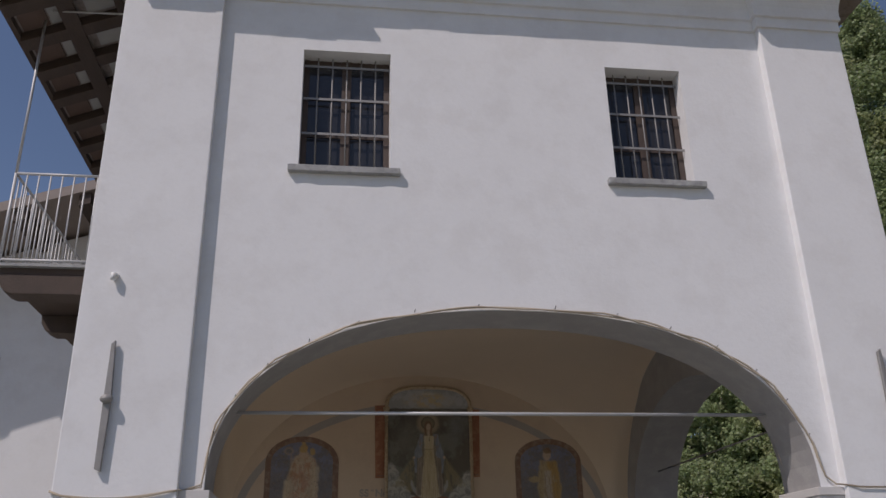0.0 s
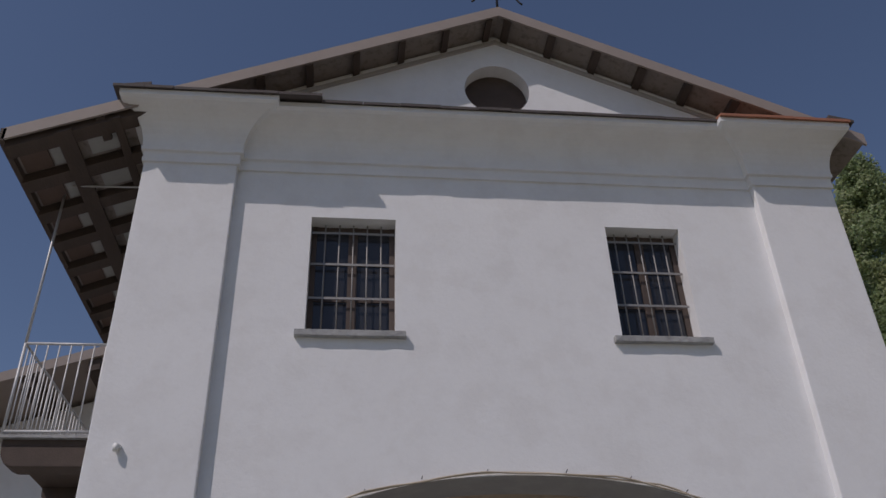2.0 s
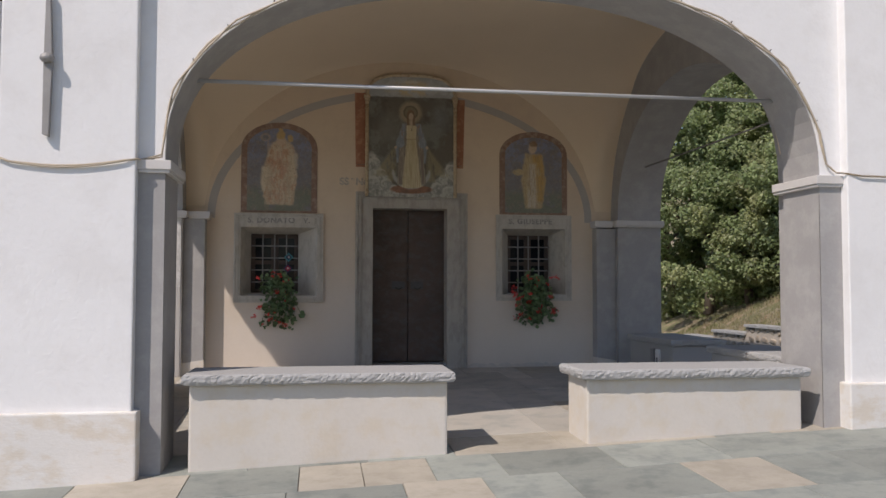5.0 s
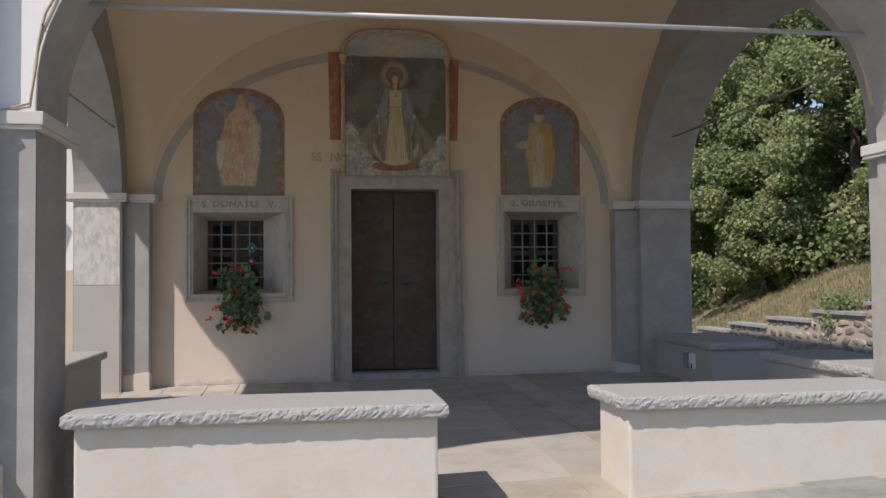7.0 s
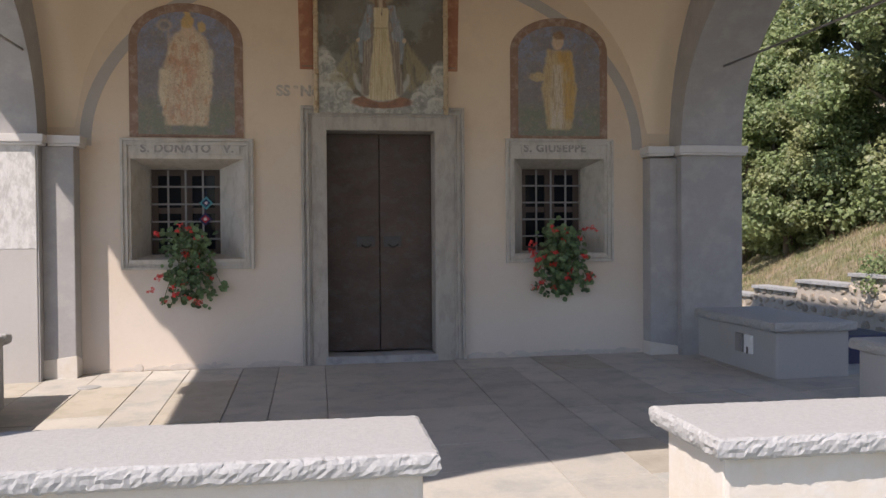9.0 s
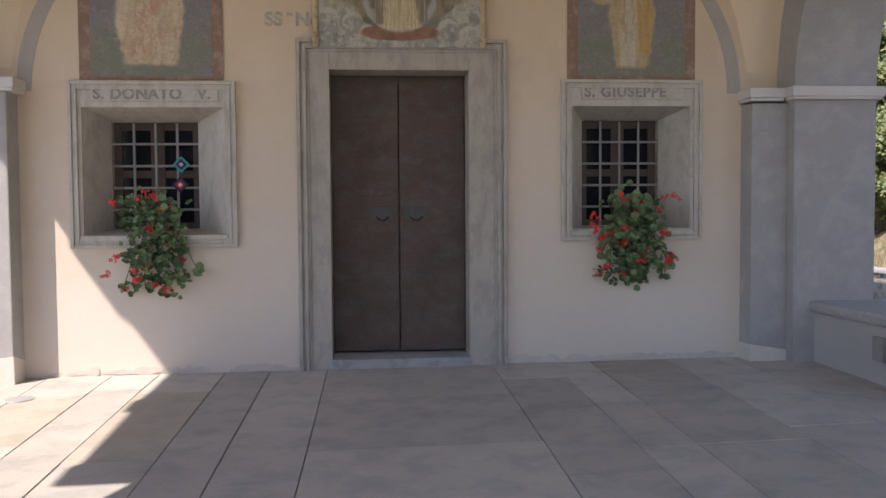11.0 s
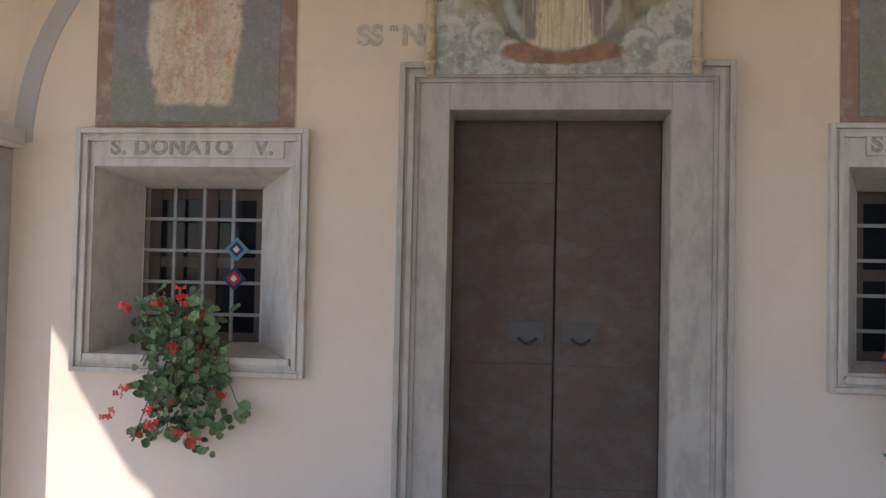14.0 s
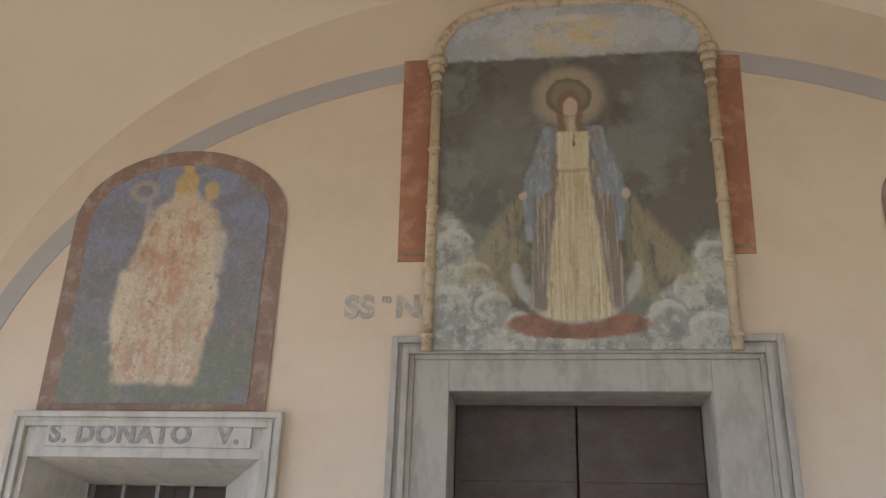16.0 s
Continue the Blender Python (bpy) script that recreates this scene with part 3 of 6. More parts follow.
for sx, xx in ((-1, -1.9), (1, 6.06)):
    bm = bmesh.new()
    e = xx + sx * (0.34 if sx < 0 else 0.25)
    prism(bm, [(e, 7.965), (e, 8.0), (xx - sx * 0.05, 8.06), (xx - sx * 0.05, 8.01)], "y", 7.14, 8.6)
    part("side_cap", bm, M_SLATE, cornice, "dark slate along the return")


def barred_window(x0, x1):
    w = thing("barred_window", "deep window with grey iron bars and brown casement", "window", "facade windows", (x0, FY, WZ0))
    bm = bmesh.new()
    n = 14
    v = box(bm, x0 - 0.10, x1 + 0.10, FY - 0.065, FY + 0.16, WZ0 - 0.055, WZ0 + 0.012)
    bmesh.ops.subdivide_edges(bm, edges=[e for e in bm.edges if abs(e.verts[0].co.x - e.verts[1].co.x) > 0.3], cuts=n)
    for q in bm.verts:
        q.co += Vector((0, 0.010, 0.008)) * noise.noise((q.co.x * 7, q.co.y * 20, q.co.z * 20))
    part("sill", bm, M_STONE, w, "rough grey stone sill", 0.006)
    yb = FY + 0.15
    for i in range(5):
        xx = x0 + (x1 - x0) * (i + 1) / 6
        bm = bmesh.new()
        rod(bm, (xx, yb, WZ0 - 0.02), (xx, yb, WZ1 + 0.02), 0.0085, 6)
        part("upright_bar", bm, M_RUST, w)
    for k in (0.03, 0.34, 0.635, 0.92):
        bm = bmesh.new()
        zz = WZ0 + (WZ1 - WZ0) * k
        box(bm, x0 - 0.02, x1 + 0.02, yb - 0.016, yb - 0.009, zz - 0.013, zz + 0.013)
        part("cross_bar", bm, M_RUST, w)
    yc = FY + 0.19
    bm = bmesh.new()
    for a, b in ((x0 - 0.01, x0 + 0.06), (x1 - 0.06, x1 + 0.01), ((x0 + x1) / 2 - 0.05, (x0 + x1) / 2 + 0.05)):
        box(bm, a, b, yc, yc + 0.05, WZ0, WZ1)
    for z in (WZ0, WZ1 - 0.07, WZ0 + 0.47, WZ0 + 0.92):
        box(bm, x0, x1, yc + 0.008, yc + 0.042, z, z + (0.07 if z in (WZ0, WZ1 - 0.07) else 0.03))
    part("casement", bm, M_CASED, w)
    for a, b in ((x0 + 0.05, (x0 + x1) / 2 - 0.045), ((x0 + x1) / 2 + 0.045, x1 - 0.05)):
        for z0, z1 in ((WZ0 + 0.06, WZ0 + 0.47), (WZ0 + 0.50, WZ0 + 0.92), (WZ0 + 0.95, WZ1 - 0.06)):
            bm = bmesh.new()
            box(bm, a, b, yc + 0.022, yc + 0.028, z0, z1)
            part("pane", bm, M_GLASSF, w)


for a, b in WIN:
    barred_window(a, b)
# near-black sheets as painted shade: room behind upper windows, loft behind round opening
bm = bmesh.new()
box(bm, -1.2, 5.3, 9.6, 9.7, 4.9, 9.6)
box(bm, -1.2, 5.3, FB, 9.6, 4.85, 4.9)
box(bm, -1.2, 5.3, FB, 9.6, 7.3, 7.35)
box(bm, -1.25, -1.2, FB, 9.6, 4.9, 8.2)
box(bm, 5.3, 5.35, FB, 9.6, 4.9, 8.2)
structure("wall_loft", bm, M_DARK, "added near-black sheets for the shade behind facade windows")
# dark sheet added so the round opening's shaded inside is in the colour
bm = bmesh.new()
box(bm, OX - 0.5, OX + 0.5, FY + 0.20, FY + 0.23, OZ - 0.5, OZ + 0.5)
structure("trim_loft_board", bm, M_WOOD, "added dark brown sheet for the shade in the round opening")

for xx, z0, z1 in ((-1.545, 2.36, 3.46), (5.665, 2.45, 3.50)):
    a = thing("wall_anchor", "grey iron wall anchor bar with a knob on the pilaster", "wall anchor", "wall anchors", (xx, 7.6, z0))
    bm = bmesh.new()
    prism(bm, [(xx - 0.03, z0), (xx + 0.02, z0 - 0.02), (xx + 0.035, (z0 + z1) / 2), (xx + 0.012, z1), (xx - 0.022, z1 - 0.03), (xx - 0.03, (z0 + z1) / 2)], "y", 7.545, 7.585)
    part("bar", bm, M_RUST, a, "", 0.006)
    bm = bmesh.new()
    bmesh.ops.create_uvsphere(bm, u_segments=12, v_segments=8, radius=0.055, matrix=Matrix.Translation((xx, 7.535, (z0 + z1) / 2 + 0.03)) @ Matrix.Diagonal((1, 0.8, 0.7, 1)))
    part("knob", bm, M_RUST, a)
    bm = bmesh.new()
    rod(bm, (xx, 7.54, (z0 + z1) / 2 + 0.03), (xx, 7.62, (z0 + z1) / 2 + 0.03), 0.02)
    part("pin", bm, M_RUST, a)

bm = bmesh.new()
rod(bm, (-1.626, 7.60, 4.05), (-1.626, 7.55, 4.05), 0.02)
rod(bm, (-1.626, 7.55, 4.02), (-1.626, 7.55, 4.085), 0.026)
box(bm, -1.615, -1.59, 7.545, 7.6, 4.055, 4.08)
tagged(fin(bm, "insulator", M_WHITEB), "small white porcelain insulator on the pilaster", "insulator")

cable = thing("facade_cable", "cream electric cable slung along arch edge and pilasters", "cable", "", (2.1, 7.68, 2.2))
rnd = random.Random(8)
for off in (0.0, 1.0):
    pts = [(-1.91, 7.585, 2.19 - 0.005 * off)]
    for i in range(1, 12):
        u = i / 12
        pts.append((-1.9 + 1.0 * u, 7.582, 2.165 - (0.05 + 0.012 * off) * math.sin(math.pi * u) + 0.03 * u))
    pts += [(-0.885, 7.60, 2.195), (-0.87, 7.675, 2.20), (-0.72, 7.67, 2.225 + 0.02 * off)]
    ar = arch_pts(AC, AH, ASP, ARISE, n=60, grow=0.012)
    for k, (x, z) in enumerate(ar):
        if 2 <= k <= 58:
            sag = 0.028 * abs(math.sin(k * (0.42 if off else 0.33) + off)) + 0.012 * noise.noise((k * 0.4, off * 5, 0))
            pts.append((AC + (x - AC) * (1 + 0.3 * (0.02 - sag) * (0.6 + 0.4 * off)), 7.682 - 0.01 * off, z + 0.02 - sag))
    pts += [(4.93, 7.675, 2.30), (5.02, 7.67, 2.225), (5.075, 7.60, 2.21), (5.2, 7.582, 2.19), (5.6, 7.582, 2.185), (6.07, 7.585, 2.19)]
    bm = bmesh.new()
    tube(bm, pts, 0.0085)
    part("cable_strand", bm, M_CABLE, cable)
for k in range(14):
    x, z = ar[4 + k * 4]
    bm = bmesh.new()
    rod(bm, (x, 7.70, z + 0.02), (x + 0.004, 7.655, z + 0.035), 0.004, 5)
    part("clip_nail", bm, M_BLACK, cable)

# ---- church wall: door ----
door = thing("church_door", "weathered dark brown double door with grey moulded surround", "door", "", (1.835, WY, 0.05))
for a, b in ((DX0 + 0.005, 1.832), (1.838, DX1 - 0.005)):
    bm = bmesh.new()
    box(bm, a, b, 13.50, 13.56, 0.10, DZ1 + 0.05)
    lf_ = part("door_leaf", bm, M_DOOR, door, "", 0.006)
    for k in range(7):
        z0 = 0.11 + k * 0.321
        bm = bmesh.new()
        box(bm, a + 0.006, b - 0.006, 13.493 + 0.002 * (k % 2), 13.502, z0, z0 + 0.3195)
        part("board", bm, M_DOOR, lf_, "", 0.002)
    cx = 1.835 + (-0.14 if a < 1.5 else 0.14)
    bm = bmesh.new()
    box(bm, cx - 0.10, cx + 0.09, 13.484, 13.494, 1.19, 1.30)
    part("lock_plate", bm, M_IRONW, lf_, "worn grey iron plate", 0.003)
    bm = bmesh.new()
    tube(bm, [(cx - 0.05 + 0.1 * i / 10, 13.465, 1.215 - 0.03 * math.sin(math.pi * i / 10)) for i in range(11)], 0.008)
    part("pull", bm, M_BLACK, lf_, "dark iron pull")
bm = bmesh.new()
box(bm, DX0 - 0.02, DX1 + 0.02, WY - 0.02, 13.6, -0.1, 0.085)
part("threshold", bm, M_STONE, door, "low grey stone threshold", 0.012)


def surround(parent, x0, x1, z0, z1, steps, closed, wide=0.0):
    """Nested mouldings round an opening; steps are (outer inset, width, proud)."""
    for k, (ins, w, proud) in enumerate(steps):
        bm = bmesh.new()
        a, b, c, d = x0 + ins, x1 - ins, z0 + (ins if closed else 0), z1 - ins
        box(bm, a, a + w, WY - proud, WY + 0.01, c, d)
        wr = w + (wide if k == len(steps) - 1 else 0)
        box(bm, b - wr, b, WY - proud, WY + 0.01, c, d)
        box(bm, a + w, b - wr, WY - proud, WY + 0.01, d - w + (0.018 if wr > w else 0), d)
        if closed:
            box(bm, a + w, b - wr, WY - proud, WY + 0.01, c, c + w)
        part("moulding", bm, M_TRIMW if closed else M_TRIM, parent, "grey painted plaster moulding", 0.004)


surround(door, 1.032, 2.69, -0.05, 2.612, ((0.0, 0.03, 0.05), (0.03, 0.018, 0.03), (0.048, 0.03, 0.042), (0.078, 0.022, 0.024), (0.10, 0.155, 0.014)), False, 0.045)
bm = bmesh.new()
box(bm, DX0 - 0.006, DX0 + 0.004, WY, 13.5, 0.08, DZ1)
box(bm, DX1 - 0.004, DX1 + 0.006, WY, 13.5, 0.08, DZ1)
box(bm, DX0, DX1, WY, 13.5, DZ1 - 0.004, DZ1 + 0.006)
part("reveal", bm, M_TRIM, door)
bm = bmesh.new()
xx = -1.0
rnd = random.Random(3)
for i in range(60):
    xx = rnd.choice((rnd.uniform(-1.0, 1.0), rnd.uniform(2.75, 4.6)))
    w, hh = rnd.uniform(0.02, 0.13), rnd.uniform(0.006, 0.035)
    prism(bm, wobbly(oval(xx, gz(xx, 13.2) + 0.01 + hh * 0.4, w, hh, 12), 0.03, 9, i), "y", WY - 0.003 - 0.0001 * i, WY + 0.002)
structure("trim_wall_foot", bm, M_PATCH, "damp grey patches along the foot of the wall")


def splayed_window(f, g, fo, words, wx, spacing):
    """f front opening, g grille opening, fo outer frame: (x0, x1, z0, z1)."""
    w = thing("church_window", "splayed window with iron grille and grey moulded frame", "window", "church windows", ((f[0] + f[1]) / 2, WY, f[2]))
    yg = 13.575
    bm = bmesh.new()
    A = [(f[0], WY, f[2]), (f[1], WY, f[2]), (f[1], WY, f[3]), (f[0], WY, f[3])]
    B = [(g[0], yg, g[2]), (g[1], yg, g[2]), (g[1], yg, g[3]), (g[0], yg, g[3])]
    C = [(f[0], yg + 0.06, f[2]), (f[1], yg + 0.06, f[2]), (f[1], yg + 0.06, f[3]), (f[0], yg + 0.06, f[3])]
    D = [(g[0], yg + 0.06, g[2]), (g[1], yg + 0.06, g[2]), (g[1], yg + 0.06, g[3]), (g[0], yg + 0.06, g[3])]
    va, vb, vd, vcc = ([bm.verts.new(p) for p in q] for q in (A, B, D, C))
    for i in range(4):
        j = (i + 1) % 4
        bm.faces.new((va[i], va[j], vb[j], vb[i]))
        bm.faces.new((vb[i], vb[j], vd[j], vd[i]))
        bm.faces.new((vd[i], vd[j], vcc[j], vcc[i]))
        bm.faces.new((vcc[i], vcc[j], va[j], va[i]))
    part("reveal", bm, M_TRIMW, w, "pale grey splayed plaster reveal")
    bm = bmesh.new()
    for a in (g[0] - 0.045, g[1]):
        box(bm, a, a + 0.045, yg - 0.012, yg + 0.02, g[2] - 0.03, g[3] + 0.045)
    box(bm, g[0], g[1], yg - 0.012, yg + 0.02, g[3], g[3] + 0.045)
    part("inner_frame", bm, M_TRIMW, w, "", 0.004)
    surround(w, fo[0], fo[1], fo[2], fo[3], ((0.0, 0.026, 0.042), (0.026, 0.016, 0.026), (0.042, 0.024, 0.034), (0.066, 0.029, 0.012)), True)
    bm = bmesh.new()
    box(bm, fo[0] + 0.09, fo[1] - 0.09, WY - 0.011, WY + 0.005, f[3] - 0.004, fo[3] - 0.09)
    box(bm, wx[0], wx[1], WY - 0.026, WY + 0.005, fo[3] - 0.155, fo[3] - 0.035)
    part("name_band", bm, M_TRIMW, w, "pale painted name band", 0.003)
    text_part("name_letters", words, wx[0] + 0.02, WY - 0.0275, fo[3] - 0.135, 0.115, M_LETTER, w, spacing, 0.0045)
    bm = bmesh.new()
    box(bm, f[0] - 0.02, f[1] + 0.02, WY - 0.045, WY + 0.08, f[2] - 0.035, f[2] + 0.004)
    part("sill", bm, M_TRIMW, w, "", 0.008)
    for i in range(1, 4):
        xx = g[0] + (g[1] - g[0]) * i / 4
        bm = bmesh.new()
        box(bm, xx - 0.009, xx + 0.009, yg + 0.005, yg + 0.018, g[2] - 0.01, g[3] + 0.01)
        part("grille_upright", bm, M_GRILLE, w)
    for i in range(1, 5):
        zz = g[2] + (g[3] - g[2]) * (i - 0.12) / 4.88
        bm = bmesh.new()
        box(bm, g[0] - 0.01, g[1] + 0.01, yg - 0.006, yg + 0.006, zz - 0.009, zz + 0.009)
        part("grille_bar", bm, M_GRILLE, w)
    bm = bmesh.new()
    for a, b in ((g[0] - 0.02, g[0] + 0.06), (g[1] - 0.06, g[1] + 0.02), ((g[0] + g[1]) / 2 - 0.055, (g[0] + g[1]) / 2 + 0.055)):
        box(bm, a, b, yg + 0.07, yg + 0.11, g[2] - 0.02, g[3] + 0.02)
    for z in (g[2] - 0.01, g[3] - 0.06, g[2] + 0.42):
        box(bm, g[0], g[1], yg + 0.075, yg + 0.105, z, z + 0.06)
    part("casement", bm, M_CASED, w)
    for a, b in ((g[0] + 0.05, (g[0] + g[1]) / 2 - 0.05), ((g[0] + g[1]) / 2 + 0.05, g[1] - 0.05)):
        bm = bmesh.new()
        box(bm, a, b, yg + 0.088, yg + 0.094, g[2], g[3])
        part("pane", bm, M_GLASS, w)
    return w


splayed_window(W1, (-0.49, 0.20, 1.13, 2.0), (-0.70, 0.565, 0.99, 2.275), "S. DONATO   V.", (-0.53, 0.43), 1.10)
splayed_window(W2, (3.39, 4.05, 1.13, 2.02), (3.13, 4.292, 1.015, 2.305), "S. GIUSEPPE", (3.30, 4.13), 1.14)


# ---- flowers in the windows ----
def geranium(cx, y, z, seed, spread, drop, nleaf, heads, label):
    rnd = random.Random(seed)
    g = thing("geranium", label, "plant", "window geraniums", (cx, y, z))
    bm = bmesh.new()
    segs = 16
    rings = []
    for r, h in ((0.075, 0.0), (0.095, 0.15), (0.105, 0.15), (0.105, 0.175), (0.092, 0.175), (0.088, 0.15)):
        rings.append([bm.verts.new((cx + r * math.cos(2 * math.pi * i / segs), y + r * math.sin(2 * math.pi * i / segs), z + h)) for i in range(segs)])
    for a, b in zip(rings, rings[1:]):
        for i in range(segs):
            bm.faces.new((a[i], a[(i + 1) % segs], b[(i + 1) % segs], b[i])).smooth = True
    bm.faces.new(rings[0][::-1])
    bm.faces.new(rings[-1])
    part("pot", bm, M_POT, g, "pale plastic flower pot")
    st, lv = bmesh.new(), bmesh.new()
    tips = []
    for i in range(26):
        a = rnd.uniform(-1, 1)
        e = Vector((cx + a * spread * rnd.uniform(0.45, 0.92), y - rnd.uniform(0.12, 0.27), z + rnd.choice((rnd.uniform(-drop, 0.05), rnd.uniform(-0.3 * drop, 0.30)))))
        if e.z > z:
            e.x = cx + 0.5 * (e.x - cx)
        s = Vector((cx + 0.05 * a, y, z + 0.16))
        mid = s.lerp(e, 0.5) + Vector((0, -0.06, 0.08))
        pts = [s.lerp(mid, k / 3).lerp(mid.lerp(e, k / 3), k / 3) for k in range(4)]
        tube(st, pts, 0.0035, 4)
        tips.append(e)
    part("stem", st, M_STEM, g)["kind"] = "stuff"
    for i in range(int(nleaf * 1.6)):
        t = rnd.random()
        if rnd.random() < 0.25:
            p = rnd.choice(tips) + Vector((rnd.gauss(0, 0.03), rnd.gauss(0, 0.03), rnd.gauss(0, 0.03)))
        else:
            p = Vector((cx + rnd.gauss(0, spread * 0.28), y - 0.09 - abs(rnd.gauss(0, 0.075)), z + 0.26 - (drop + 0.26) * t ** 1.1 + rnd.gauss(0, 0.06)))
            p.x = cx + (p.x - cx) * (1.0 - 0.30 * t)
        if p.z > z:
            p.x = clamp(p.x, cx - 0.55 * spread, cx + 0.55 * spread)
        r = rnd.uniform(0.020, 0.038)
        q = Euler((rnd.uniform(0.5, 1.5), rnd.uniform(-0.6, 0.6), rnd.uniform(-1.0, 1.0))).to_quaternion()
        c = lv.verts.new(p + q @ Vector((0, 0, -0.006)))
        n = 8
        rim = [lv.verts.new(p + q @ Vector((r * (0.86 + 0.14 * math.cos(4 * 2 * math.pi * k / n + 0.5)) * math.cos(2 * math.pi * k / n), r * (0.86 + 0.14 * (k % 2)) * math.sin(2 * math.pi * k / n), 0.006 * (k % 2)))) for k in range(n)]
        for k in range(n):
            lv.faces.new((c, rim[k], rim[(k + 1) % n]))
    lv_ob = part("foliage", lv, M_GERAN, g, "scalloped green leaves")
    lv_ob["kind"] = "stuff"
    for i in range(heads):
        if i < heads * 0.5:
            p = rnd.choice(tips) + Vector((0, -0.01, 0.0))
        else:
            p = Vector((cx + clamp(rnd.gauss(0, spread * 0.42), -0.75 * spread, 0.75 * spread), y - 0.20 - abs(rnd.gauss(0, 0.04)), z + 0.30 - (drop + 0.32) * rnd.random()))
        fl = bmesh.new()
        mid_ = fl.verts.new(p + Vector((0, 0.012, -0.012)))
        for k in range(rnd.randint(5, 11)):
            c0 = p + Vector((rnd.gauss(0, 0.020), rnd.gauss(0, 0.014), rnd.gauss(0, 0.014)))
            q = Euler((rnd.uniform(0.4, 2.2), rnd.uniform(-1, 1), rnd.uniform(0, 6))).to_quaternion()
            hub = fl.verts.new(c0)
            fl.faces.new((mid_, hub, fl.verts.new(c0 + Vector((0.002, 0, 0)))))
            for m_ in range(4):
                a = math.pi / 2 * m_
                d1 = q @ Vector((math.cos(a), math.sin(a), 0.25))
                d2 = q @ Vector((-math.sin(a), math.cos(a), 0))
                vv = [hub, fl.verts.new(c0 + d1 * 0.011 + d2 * 0.007), fl.verts.new(c0 + d1 * 0.018), fl.verts.new(c0 + d1 * 0.011 - d2 * 0.007)]
                fl.faces.new(vv)
        part("flower_head", fl, M_PETAL, g, "red geranium flower head")
    return g


geranium(-0.06, 13.30, 1.085, 5, 0.46, 0.40, 300, 17, "trailing geranium with few red flowers on the window sill")
geranium(3.70, 13.30, 1.085, 9, 0.44, 0.36, 430, 32, "bushy geranium full of red flowers on the window sill")

for k, (x, z, m1, m2, m3) in enumerate(((0.062, 1.655, M_TEAL, M_NAVY, M_PALEW), (0.052, 1.49, M_NAVY, M_CRIMS, M_PALEW))):
    o_ = thing("yarn_ornament", "woven wool diamond ornament hanging on the grille", "ornament", "yarn ornaments", (x, 13.55, z))
    for r, m_, yy in ((0.068, m1, 13.552), (0.044, m2, 13.548), (0.020, m3, 13.544)):
        decal("wool_diamond", [(x - r, z), (x, z - r), (x + r, z), (x, z + r)], yy, m_, o_)
    bm = bmesh.new()
    rod(bm, (x, 13.556, z - 0.07), (x, 13.556, z + 0.12), 0.003, 5)
    part("string", bm, M_NAVY, o_)
o_ = thing("ribbon_stick", "red ribbon tied on a pale stick in the pot", "ribbon", "", (-0.17, 13.36, 1.2))
bm = bmesh.new()
rod(bm, (-0.165, 13.36, 1.15), (-0.175, 13.36, 1.43), 0.004, 5)
part("stick", bm, M_POT, o_)
bm = bmesh.new()
for s in (-1, 1):
    prism(bm, [(-0.175, 1.43), (-0.175 + s * 0.03, 1.455), (-0.175 + s * 0.033, 1.43)], "y", 13.355, 13.362)
box(bm, -0.181, -0.169, 13.35, 13.358, 1.36, 1.44)
part("bow", bm, M_PETAL, o_)
